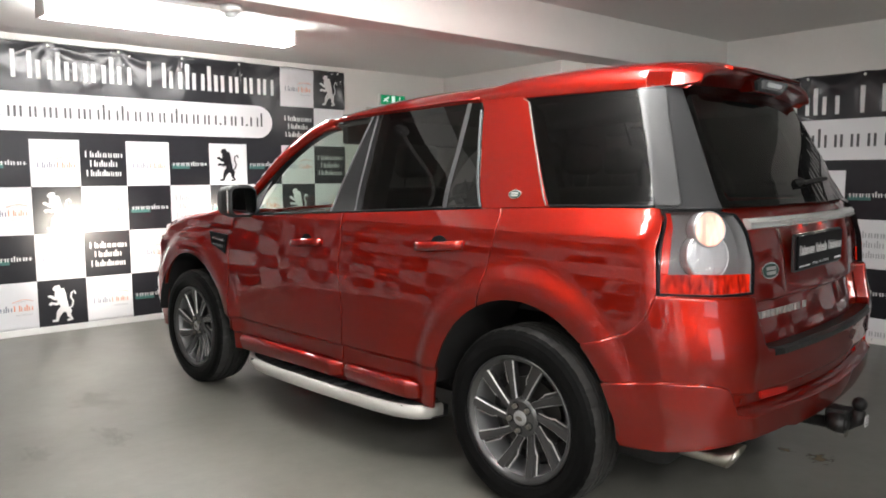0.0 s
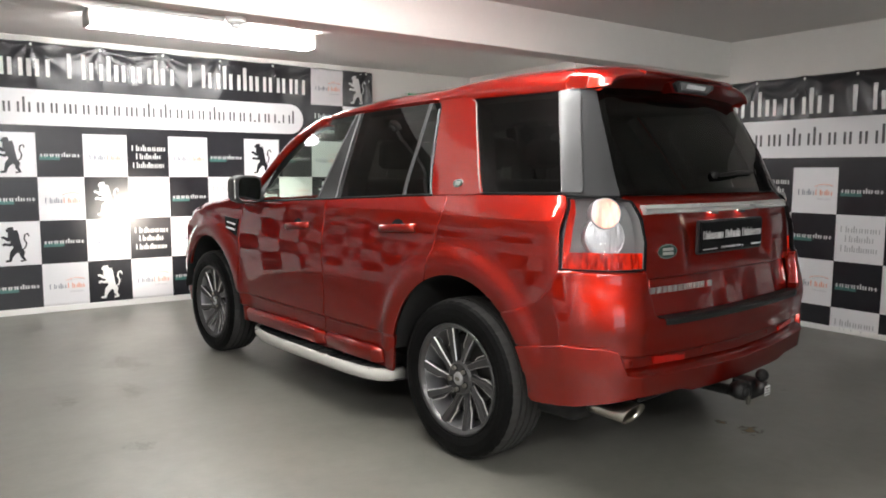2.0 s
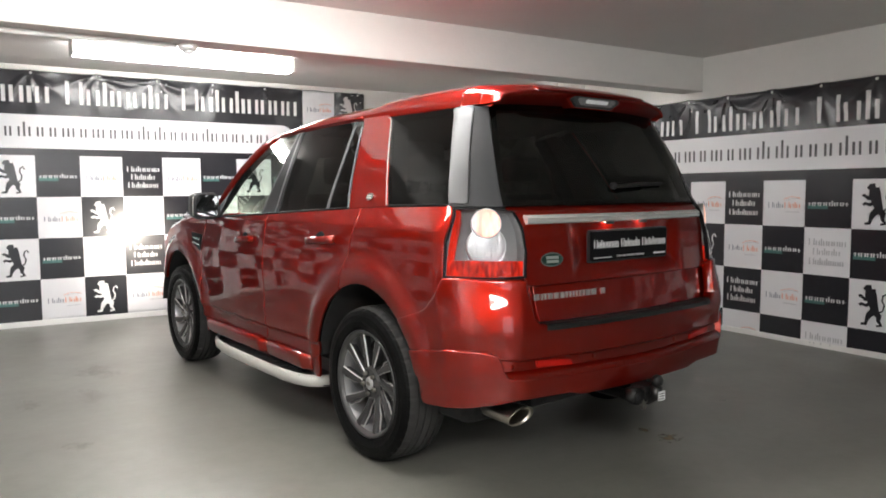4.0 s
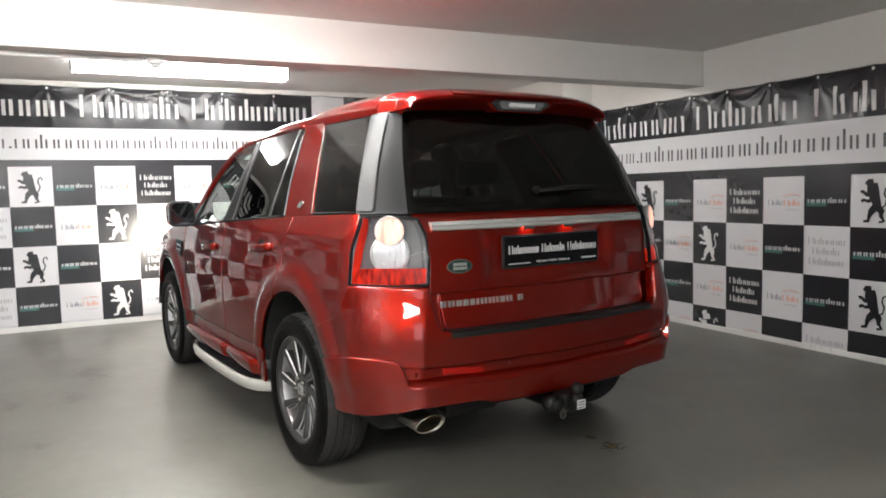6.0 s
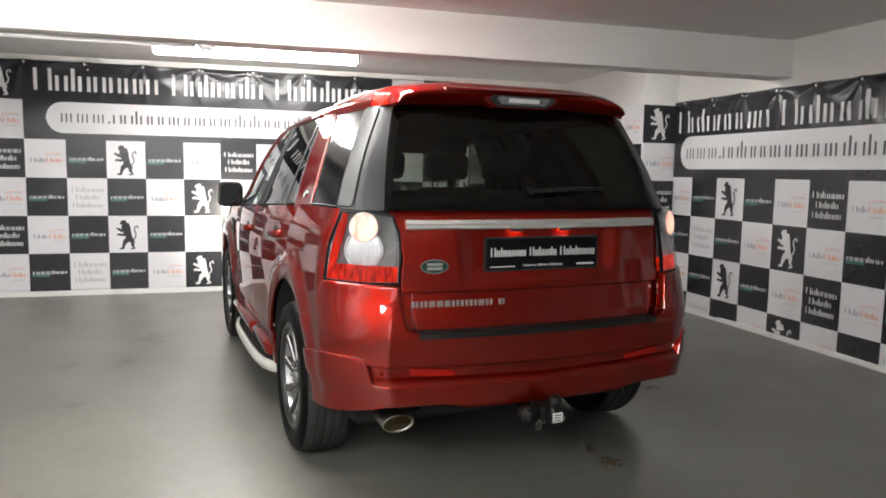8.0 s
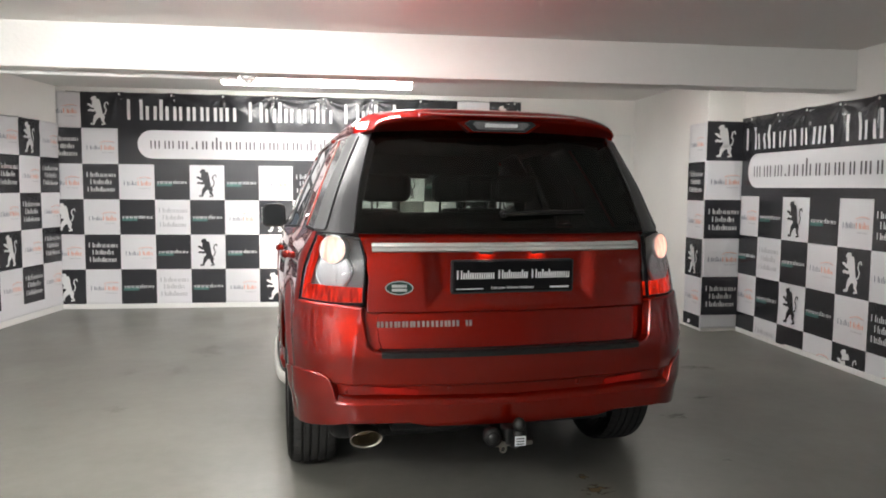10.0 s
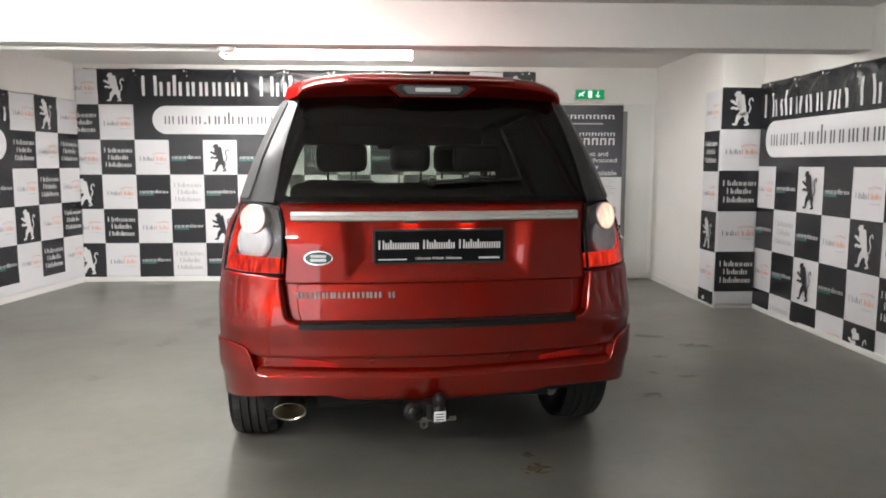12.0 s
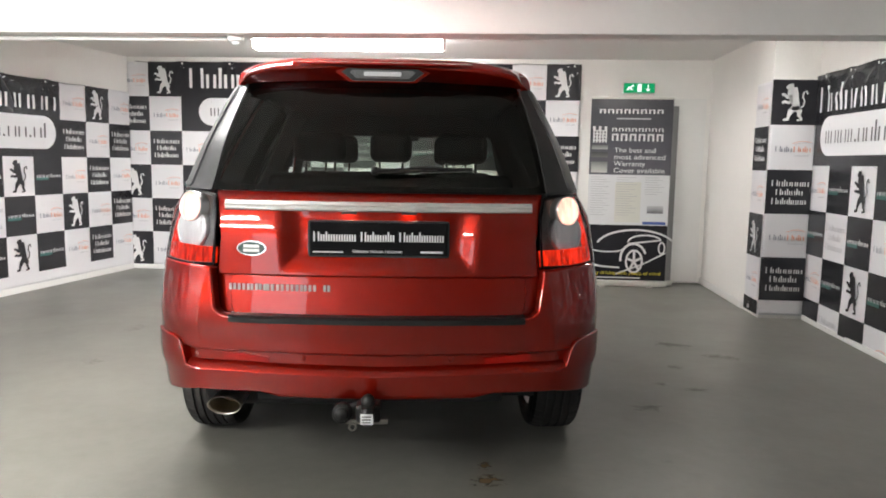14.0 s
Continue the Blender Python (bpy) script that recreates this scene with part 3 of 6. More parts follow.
for r, kind in enumerate(["wm", "bc", "wm", "bl", "wm", "bl"]):
    wrap.square(kind, 0.0, 2.02 - 0.374 * (r + 1), 0.342, 0.374)
wrap.finish()

# left wall, seen past the car and in its paint
LD = Vector((SLANT, 1, 0)).normalized()
LEN = 8.2
near = Vector((left_x(BACK) + 0.002, BACK - 0.004, 0)) - LD * LEN
left = Sheet(near, LD, (1, -SLANT, 0), LEN, 0.06, 2.03, True, "banner", "black and white checked vinyl wall banner along the side wall", (0.3, 0.55))
for r in range(5):
    v = 2.03 - 0.372 * (r + 1)
    for c in range(22):
        u = LEN - 0.372 * (c + 1)
        if r < 2 and 3 <= c <= 14:
            continue
        if r < 2:
            kind = ["wm", "bl", "wm"][c % 3] if r == 0 else ["bc", "wm", "bc"][c % 3]
        elif r % 2 == 0:
            kind = ["wm", "bc", "wm", "bo", "wl", "bo"][c % 6]
        else:
            kind = ["bc", "wm", "bl", "wm", "bo", "wc"][c % 6]
        left.square(kind, u, v, 0.372, 0.372)
left.piece()
left.rect("black", LEN - 15 * 0.372, LEN - 3 * 0.372, 2.03 - 2 * 0.372, 2.03)
left.piece()
left.bars("ink", LEN - 5.3, LEN - 1.16, 1.74, 0.13, TITLE, 0.22, split=True)
left.piece()
left.pill("url", LEN - 5.35, LEN - 1.18, 1.36, 1.68)
left.bars("text", LEN - 5.2, LEN - 1.3, 1.47, 0.095, ADDRESS, 0.2, 0.0098, split=True)
left.eyelets([0.3 + 0.55 * k for k in range(14)])
left.finish()


# ---- the car ----
car = thing("car", pose(2.881, 2.013, 0, 0, 0, 6.0), "red metallic five-door estate car with side steps and lit tail lamps", "car")

HALF = curve_of([(0.2, 0.86), (0.3, 0.885), (0.38, 0.893), (0.474, 0.899), (0.491, 0.912), (0.6, 0.918), (0.7, 0.9235), (0.8, 0.9255), (0.88, 0.921), (1.0, 0.904), (1.1, 0.872), (1.2, 0.826), (1.4, 0.744), (1.6, 0.65), (1.66, 0.62)])
REAR = curve_of([(0.28, -0.74), (0.36, -0.775), (0.44, -0.80), (0.6, -0.805), (0.72, -0.80), (0.86, -0.775), (1.0, -0.765), (1.1, -0.745), (1.15, -0.72), (1.185, -0.688), (1.4, -0.575), (1.614, -0.46), (1.66, -0.435)])
CORNER = curve_of([(0.28, 0.21), (0.6, 0.22), (0.9, 0.25), (1.05, 0.255), (1.19, 0.19), (1.4, 0.13), (1.62, 0.10)])
FLAT = 0.5
AXLE_F, HUB, ARCH_A, ARCH_B = 2.572, 0.358, 0.435, 0.468


def bow(y):
    """Plan curve of the flank; the doors are a little barrelled."""
    door = 0.012 - 0.025 * min(1, ((y - 1.1) / 0.97) ** 2)
    return 1 + door - 0.016 * ((y - 0.9) / 1.7) ** 2 - (0.05 * ((y - 2.5) / 0.8) ** 2 if y > 2.5 else 0)


def arch_gap(y, z):
    """Distance beyond the rim of the nearer wheel arch."""
    best = 9.0
    for yc in (0.0, AXLE_F):
        best = min(best, math.hypot((y - yc) / ARCH_A, (z - HUB) / ARCH_B) - 1)
    return best * 0.46


def skin(u, z, off=0.0):
    """The left flank and the rear of the body: u runs forward from the rear corner along the flank, and below nought across the rear."""
    w, r, c = HALF(z), REAR(z), CORNER(z)
    if u >= c:
        x, y, nx, ny = -w, r + u, -1, 0
    elif u <= -c:
        x, y, nx, ny = -w - u, r, 0, -1
    else:
        a = (c - u) / (2 * c) * math.pi / 2
        x, y, nx, ny = -w + c - c * math.cos(a), r + c - c * math.sin(a), -math.cos(a), -math.sin(a)
        k = (c - u) / (2 * c)
        x += FLAT * (-w + c * k - x)
        y += FLAT * (r + c * (1 - k) - y)
    x += nx * off
    y += ny * off
    x *= bow(y)
    t = max(0, 1 - (x / 0.66) ** 2)
    y -= 0.055 * t * (1 if u < c else 0)
    if 0.99 < z < 1.172 and u > 0.12:
        x -= 0.012 * min((z - 0.99) / 0.095, (1.172 - z) / 0.087) * min(1, (u - 0.12) / 0.16)
    if z < 1.0 and u > 0.1:
        g = arch_gap(y, z)
        if g < 0.14:
            k = min(1, (0.14 - max(g, 0)) / 0.075)
            roll = max(0, 1 - max(g, 0) / 0.06)
            x -= (0.027 * k * k * (3 - 2 * k) - 0.008 * roll * roll) * min(1, (u - 0.1) / 0.36)
    return Vector((x, y, z))


def su(y, z):
    return (y - REAR(z), z)


def ru(x, z):
    return (-(x + HALF(z)), z)


def ax(x, z, off=0.0):
    """The skin's coordinates of a point on the rear corner, from its x."""
    lo, hi = -HALF(z), 0.4
    for _ in range(30):
        mid = (lo + hi) / 2
        if skin(mid, z, off).x > x:
            lo = mid
        else:
            hi = mid
    return (lo, z)


def arch_line(yc, a0, a1, n=16, grow=0.0):
    return [(yc + (ARCH_A + grow) * math.cos(radians(a0 + (a1 - a0) * k / n)), HUB + (ARCH_B + grow) * math.sin(radians(a0 + (a1 - a0) * k / n))) for k in range(n + 1)]


def panel(name, outline, mat, parent, off=0.0, press=None, label="", lip=0.014, mirror=False, join=False, cell=0.045, lines=(), edge=0.002):
    """A pressed panel: an outline in the skin's own coordinates, cut into cells, wrapped on to the body and turned in at its rim."""
    bm = bmesh.new()
    dense = []
    for (a, b), (c, d) in zip(outline, outline[1:] + outline[:1]):
        n = max(1, int(math.hypot(c - a, d - b) / cell))
        middle = join and abs(a + HALF(b)) < 1e-6 and abs(c + HALF(d)) < 1e-6
        n = max(n, int(abs(d - b) / 0.01)) if middle else n
        for k in range(n):
            z = b + (d - b) * k / n
            dense.append((-HALF(z) if middle else a + (c - a) * k / n, z))
    f = bm.faces.new([bm.verts.new((u, z, 0)) for u, z in dense])
    f.normal_update()
    us, zs = [p[0] for p in dense], [p[1] for p in dense]
    cuts = [(Vector((u, 0, 0)), Vector((1, 0, 0))) for u in np.arange(math.floor(min(us) / cell) * cell, max(us), cell)]
    cuts += [(Vector((0, z, 0)), Vector((0, 1, 0))) for z in list(np.arange(math.floor(min(zs) / cell) * cell, max(zs), cell)) + list(lines) + ([0.99, 1.072, 1.085, 1.098] if max(us) > 0.3 else [])]
    for co, no in cuts:
        bmesh.ops.bisect_plane(bm, geom=bm.faces[:] + bm.edges[:] + bm.verts[:], plane_co=co, plane_no=no, dist=1e-5)
    for v in bm.verts:
        v.co = skin(v.co.x, v.co.y, off + (press(v.co.x, v.co.y) if press else 0))
    if join:
        dup = bmesh.ops.duplicate(bm, geom=bm.faces[:])
        nv = [g for g in dup["geom"] if isinstance(g, bmesh.types.BMVert)]
        for v in nv:
            v.co.x = -v.co.x
        bmesh.ops.reverse_faces(bm, faces=[g for g in dup["geom"] if isinstance(g, bmesh.types.BMFace)])
        near_mid = [v for v in bm.verts if abs(v.co.x) < 0.006]
        for v in near_mid:
            v.co.x = 0
        bmesh.ops.remove_doubles(bm, verts=near_mid, dist=0.0008)
        bmesh.ops.dissolve_degenerate(bm, edges=bm.edges[:], dist=0.0003)
    rim(bm, lip, edge)
    obs = []
    if mirror:
        m2 = bm.copy()
        for v in m2.verts:
            v.co.x = -v.co.x
        bmesh.ops.reverse_faces(m2, faces=m2.faces[:])
        obs.append(part(name, m2, mat, parent, label, smooth=True))
    obs.append(part(name, bm, mat, parent, label, smooth=True))
    for ob in obs:
        wn = ob.modifiers.new("even_shading", "WEIGHTED_NORMAL")
        wn.weight = 60
    return obs[::-1] if mirror else obs[0]


def rim(bm, depth, r=0.003):
    """Turns the free edge of a panel inwards over a small round-over."""
    bmesh.ops.recalc_face_normals(bm, faces=bm.faces)
    if sum(f.normal.dot(f.calc_center_median() - Vector((0, 1.2, 0.8))) for f in bm.faces) < 0:
        bmesh.ops.reverse_faces(bm, faces=bm.faces)
    bm.normal_update()
    if not depth:
        return
    r = min(r, depth * 0.4)
    edges = [e for e in bm.edges if e.is_boundary and not all(abs(v.co.x) < 1e-5 for v in e.verts)]
    outward, normals = {}, {}
    for e in edges:
        f = e.link_faces[0]
        o = (e.verts[1].co - e.verts[0].co).cross(f.normal).normalized()
        if o.dot((e.verts[0].co + e.verts[1].co) / 2 - f.calc_center_median()) < 0:
            o = -o
        for v in e.verts:
            outward[v] = outward.get(v, Vector()) + o
            normals[v] = v.normal.copy()
    for v in outward:
        outward[v].normalize()
    ends = [(e.verts[0], e.verts[1]) for e in edges]
    last = {v: v for v in outward}
    for out, down in ((0.5 * r, 0.134 * r), (0.866 * r, 0.5 * r), (r, r), (r, depth)):
        now = {v: bm.verts.new(v.co + outward[v] * out - normals[v] * down) for v in outward}
        for a, b in ends:
            bm.faces.new((last[a], last[b], now[b], now[a]))
        last = now


def sill(y):
    """Height of the window line."""
    return 1.085 + 0.05 * (1.76 - y) if y > 0 else 1.173 + 0.02 * -y


G = 0.0055
CREASE = (0.474, 0.482, 0.49)
doors = {}
# front door
o = [su(y, z) for y, z in [(2.09, 0.405), (1.07 + G, 0.40), (1.07 + G, sill(1.07))] + [(y, sill(y)) for y in (1.3, 1.5, 1.7, 1.9)] + [(2.06, 1.07), (2.09, 0.98), (2.11, 0.7), (2.10, 0.5)]]
doors["front"] = panel("front_door", o, M_PAINT, car, mirror=True, lines=CREASE)
# rear door
o = [su(y, z) for y, z in [(1.07 - G, 0.40), (0.47, 0.40)] + [(y, z) for y, z in arch_line(0, 8, 64.5, 10)] + [(0.165, 0.86), (0.15, 1.0), (0.145, sill(0.145))] + [(y, sill(y)) for y in (0.4, 0.7)] + [(1.07 - G, sill(1.07))]]
doors["rear"] = panel("rear_door", o, M_PAINT, car, mirror=True, lines=CREASE, cell=0.026)
# rear quarter
SEAM = [(-0.30, 0.704), (-0.37, 0.725), (-0.47, 0.765), (-0.54, 0.83), (-0.58, 0.894)]
o = [su(y, z) for y, z in [(0.138, sill(0.138)), (0.142, 1.0), (0.157, 0.86)] + [p for p in arch_line(0, 66, 131.5, 14)] + [(y, z + 0.004) for y, z in SEAM]] + [su(-0.575, 0.90), su(-0.555, 1.05), su(-0.535, 1.183), su(-0.1, sill(-0.1))]
panel("quarter_panel", o, M_PAINT, car, mirror=True, cell=0.024)
# front wing
o = [su(y, z) for y, z in [(2.12, 0.405), (2.13, 0.46)] + [p for p in arch_line(AXLE_F, 166, 30, 18)] + [(3.03, 0.62), (3.05, 0.86), (2.9, 0.97), (2.6, 1.035), (2.3, 1.075), (2.08, 1.085), (2.10, 0.98), (2.12, 0.7), (2.11, 0.5)]]
panel("front_wing", o, M_PAINT, car, mirror=True, cell=0.026)
# sill under the doors, with the raised covers
o = [su(y, z) for y, z in [(2.1, 0.30), (0.46, 0.30), (0.452, 0.36), (0.446, 0.425), (0.6, 0.42), (2.1, 0.42)]]
panel("sill", o, M_PAINT, car, off=-0.012, mirror=True)
for s in (-1, 1):
    for y0, y1 in ((0.55, 1.06), (1.085, 2.0)):
        bm = bmesh.new()
        sec = [(0.872, 0.40), (0.925, 0.405), (0.943, 0.385), (0.925, 0.32), (0.872, 0.30)]
        rings = []
        for y, k in ((y0, 0.35), (y0 + 0.05, 1), (y1 - 0.05, 1), (y1, 0.35)):
            rings.append([(s * (0.88 + (x - 0.88) * k), y, 0.355 + (z - 0.355) * (0.6 + 0.4 * k)) for x, z in sec])
        loft(bm, rings)
        bmesh.ops.bevel(bm, geom=bm.edges[:], offset=0.008, segments=2, affect="EDGES", profile=0.5)
        part("sill_cover", bm, M_PAINT, car, smooth=True)

# rear bumper: flank, corner and rear in one
top = [su(y, z - 0.004) for y, z in SEAM] + [(0.12, 0.893), (-0.02, 0.89), (-0.16, 0.888), ru(-0.665, 0.885), ru(-0.655, 0.80), ru(-0.645, 0.735), ru(-0.62, 0.71), ru(-0.57, 0.70), ru(0, 0.698)]
low = [ru(0, 0.402), ru(-0.38, 0.405), ru(-0.46, 0.425), ru(-0.72, 0.425), (-0.08, 0.41), (0.12, 0.385), su(-0.445, 0.374)]
outline = top + [ru(0, 0.577), ru(-0.5, 0.582), ax(-0.70, 0.586), ax(-0.755, 0.590), ax(-0.775, 0.602), (0.04, 0.606), (0.2, 0.602)] + [su(*p) for p in arch_line(0, 150, 132.6, 7)[:-1]]
def shoulder(u, z):
    """The bumper's upper edge stands out round the corner and across the rear."""
    k = min(1, max(0, (z - 0.61) / 0.09)) * min(1, max(0, (0.24 - u) / 0.16))
    return 0.012 * k * k * (3 - 2 * k)


panel("rear_bumper", outline, M_PAINT, car, off=0.003, press=shoulder, join=True, cell=0.016, lip=0.05, edge=0.011)
outline = [ru(0, 0.492), ru(0, 0.402)] + low[1:] + [su(*p) for p in arch_line(0, 176.5, 152, 6)] + [(0.2, 0.614), (0.03, 0.614), ax(-0.79, 0.609), ax(-0.768, 0.598), ax(-0.757, 0.57), ax(-0.748, 0.535), ax(-0.738, 0.512), ax(-0.72, 0.505), ru(-0.6, 0.503), ru(-0.3, 0.496)]
panel("bumper_skirt", outline, M_PAINT, car, off=0.014, join=True, cell=0.03, lip=0.06, edge=0.006)
outline = [ru(0, 0.60), ru(0, 0.50), ru(-0.6, 0.51), ax(-0.74, 0.515), ax(-0.775, 0.56), ax(-0.79, 0.605), ax(-0.70, 0.605)]
panel("bumper_recess", outline, M_PAINT, car, off=-0.022, join=True, cell=0.03, lip=0)
# sloping ledge from the channel down to the skirt's edge
bm = bmesh.new()
rings = []
for k in range(49):
    x = -0.742 + 1.484 * k / 48
    z0 = 0.492 + 0.013 * min(1, abs(x) / 0.6)
    outer = skin(*ax(-abs(x), z0), 0.017)
    inner = skin(*ax(-abs(x), z0 + 0.028), -0.021)
    mid = (outer + inner) / 2 + Vector((0, -0.002, 0.004))
    rings.append([(x, inner.y, inner.z), (x, mid.y, mid.z), (x, outer.y + 0.003, outer.z + 0.002), (x, outer.y, outer.z - 0.004)])
loft(bm, rings, closed=False)
part("skirt_ledge", bm, M_PAINT, car, smooth=True)

# tailgate: lower fold, middle, and the brow above the bright strip
outline = [ru(0, 0.705), ru(-0.568, 0.714), ru(-0.580, 0.75), ru(-0.584, 0.855), ru(0, 0.858)]
panel("tailgate_lower", outline, M_PAINT, car, off=-0.036, join=True, lip=0.03, edge=0.006)
panel("tailgate_reveal", [ru(-0.54, 0.70), ru(-0.67, 0.70), ru(-0.67, 0.89), ru(-0.54, 0.87)], M_PAINT, car, off=-0.055, mirror=True, lip=0)
def plate_dish(u, z):
    """Depth of the soft recess round the plate."""
    x = abs(u + HALF(z))
    inside = min(0.352 + 0.10 * (z - 1.0) - x, z - 0.918, 1.126 - z)
    k = min(1, max(0, (inside + 0.05) / 0.10))
    return -0.030 * k * k * (3 - 2 * k)


mid = [ru(-0.632, 0.868), ru(-0.622, 1.0), ru(-0.632, 1.10), ru(-0.665, 1.178), ru(0, 1.178), ru(0, 0.868)]
panel("tailgate", mid, M_PAINT, car, off=-0.022, press=plate_dish, join=True, cell=0.012, lip=0.03, edge=0.006)

# bright strip over the plate
bm = bmesh.new()
rings = []
for k in range(25):
    x = -0.592 + 1.184 * k / 24
    b = skin(*ru(-abs(x), 1.128), -0.022)
    y = b.y - 0.004
    rings.append([(x, y + 0.012, 1.108), (x, y - 0.014, 1.110), (x, y - 0.020, 1.115), (x, y - 0.016, 1.126), (x, y - 0.0185, 1.134), (x, y - 0.004, 1.146), (x, y + 0.012, 1.147)])
loft(bm, rings)
part("bright_strip", bm, M_STRIP, car, "brushed chrome strip above the plate", smooth=False)

# black tread strip on the bumper's ledge
bm = bmesh.new()
rings = []
for k in range(25):
    x = -0.565 + 1.13 * k / 24
    y = skin(*ru(-abs(x), 0.70), 0.003).y
    e = 0.6 if k in (0, 24) else 1.0
    rings.append([(x, y + 0.085, 0.716), (x, y - 0.004, 0.716), (x, y - 0.019 * e, 0.708), (x, y - 0.020 * e, 0.69), (x, y + 0.085, 0.685)])
loft(bm, rings)
part("tread_strip", bm, M_TOW, car, "ribbed black rubber strip along the bumper")

# tail lamps
def dome(bm, centre, axis, radius, depth, seg=28, rings=6):
    """A round lens bulging along its axis."""
    q = Vector(axis).to_track_quat("Z", "Y").to_matrix()
    loops = []
    for j in range(rings):
        a = math.pi / 2 * j / rings
        loops.append([Vector(centre) + q @ Vector((radius * math.cos(a) * math.cos(2 * math.pi * k / seg), radius * math.cos(a) * math.sin(2 * math.pi * k / seg), depth * math.sin(a))) for k in range(seg)])
    return loft(bm, loops)


def both(name, bm, mat, parents, label="", smooth=True):
    """The same part on either flank."""
    m2 = bm.copy()
    for v in m2.verts:
        v.co.x = -v.co.x
    part(name, bm, mat, parents[0], label, smooth)
    part(name, m2, mat, parents[1], label, smooth)


LAMP = [su(-0.545, 1.178), (0.04, 1.18), (-0.06, 1.178), ru(-0.66, 1.165), ru(-0.645, 1.10), ru(-0.640, 1.0), ru(-0.648, 0.9), (-0.1, 0.896), (0.05, 0.898), su(-0.583, 0.90), su(-0.57, 1.03)]


def shrink(outline, d):
    cu, cz = sum(p[0] for p in outline) / len(outline), sum(p[1] for p in outline) / len(outline)
    return [(u + d * (1 if u < cu else -1), z + d * (1 if z < cz else -1)) for u, z in outline]


def thick_frame(outer, inner, offs):
    """A bezel that follows two outlines of the skin, front and sides."""
    def dense(ol):
        return [(a[0] + (b[0] - a[0]) * k / 6, a[1] + (b[1] - a[1]) * k / 6) for a, b in zip(ol, ol[1:] + ol[:1]) for k in range(6)]
    a, b = dense(outer), dense(inner)
    rings = [[skin(u, z, o) for u, z in ol] for ol, o in ((a, offs[0]), (a, offs[1]), (b, offs[1]), (b, offs[2]))]
    return loft(bmesh.new(), rings, caps=False)


def mirrored(ob, parent):
    """The same part on the other flank."""
    m2 = bmesh.new()
    m2.from_mesh(ob.data)
    for v in m2.verts:
        v.co.x = -v.co.x
    return part(ob.name.split(".")[0], m2, ob.data.materials[0], parent, ob.get("label", ""), smooth=True)


lamps = []
bm = thick_frame(LAMP, shrink(LAMP, 0.008), (-0.02, 0.002, -0.006))
m2 = bm.copy()
for v in m2.verts:
    v.co.x = -v.co.x
for b in (bm, m2):
    lamps.append(part("tail_lamp", b, M_GLOSSBLACK, car, "wraparound tail lamp in a black bezel", smooth=False))
both("lamp_wall", thick_frame(shrink(LAMP, 0.0075), shrink(LAMP, 0.008), (-0.046, -0.006, -0.048)), M_LAMPBACK, lamps)
mirrored(panel("lamp_housing", shrink(LAMP, 0.006), M_LAMPBACK, lamps[0], off=-0.046, lip=0), lamps[1])
AXIS = Vector((-0.5, -0.85, 0.10)).normalized()
for z, rad, proud, mat, nm in ((1.116, 0.060, 0.004, M_TAIL, "upper_bulb"), (1.026, 0.080, -0.002, M_REFLECT, "reflector_bowl")):
    p = Vector((-0.744, -0.668, z)) + AXIS * proud
    both(nm, dome(bmesh.new(), p, AXIS, rad - 0.004, 0.008), mat, lamps, "glowing round lamp" if mat is M_TAIL else "clear round reflector")
    q = AXIS.to_track_quat("Z", "Y").to_matrix()
    rings = [[p + q @ Vector((r * math.cos(2 * math.pi * k / 32), r * math.sin(2 * math.pi * k / 32), h)) for k in range(32)] for r, h in ((rad * 0.97, -0.045), (rad, -0.012), (rad, 0.001), (rad - 0.003, 0.003), (rad - 0.005, 0.0))]
    both(nm + "_barrel", loft(bmesh.new(), rings, caps=False), M_BARRELRIM, lamps, "silvered barrel")
strip = [su(-0.590, 0.966), (0.04, 0.968), (-0.1, 0.966), ru(-0.656, 0.965), ru(-0.660, 0.906), (-0.1, 0.904), (0.05, 0.906), su(-0.594, 0.908)]
mirrored(panel("red_strip", strip, M_TAILRED, lamps[0], off=-0.008, lip=0.03, label="lit red lens strip"), lamps[1])
edge = [su(-0.555, 1.166), (su(-0.584, 1.166)[0], 1.166), (su(-0.618, 0.97)[0], 0.97), su(-0.588, 0.97)]
mirrored(panel("red_edge", edge, M_SIDERED, lamps[0], off=-0.008, lip=0.02, label="red side lens"), lamps[1])
mirrored(panel("clear_cover", shrink(LAMP, 0.006), M_LENS, lamps[0], off=0.004, lip=0), lamps[1])

# glass and pillars
def win(outline, name, mat, parent, off=0.0, **k):
    return panel(name, [su(y, z) for y, z in outline], mat, parent, off=off, lip=0.004, **k)


front_glass = [(1.84, sill(1.84) + 0.012), (1.78, 1.19), (1.62, 1.40), (1.46, 1.525), (1.33, 1.568), (1.10, 1.588), (1.16, 1.3), (1.185, sill(1.18) + 0.012)]
win(front_glass, "front_window", M_GLASS_CLEAR, car, mirror=True)
rear_glass = [(0.945, sill(0.95) + 0.012), (0.985, 1.35), (1.02, 1.592), (0.475, 1.608), (0.455, 1.4), (0.44, sill(0.44) + 0.012)]
win(rear_glass, "rear_window", M_GLASS_DARK, car, mirror=True)
quarter_light = [(0.425, sill(0.42) + 0.012), (0.44, 1.4), (0.458, 1.607), (0.41, 1.606), (0.385, 1.58), (0.30, 1.3), (0.24, sill(0.24) + 0.012)]
win(quarter_light, "quarter_light", M_GLASS_DARK, car, mirror=True)
side_glass = [(0.17, 1.605), (0.14, 1.59), (-0.06, sill(-0.06) + 0.03), (-0.075, sill(-0.07) + 0.012), (-0.515, 1.19), (-0.33, 1.60)]
win(side_glass, "side_glass", M_GLASS_SIDE, car, mirror=True)
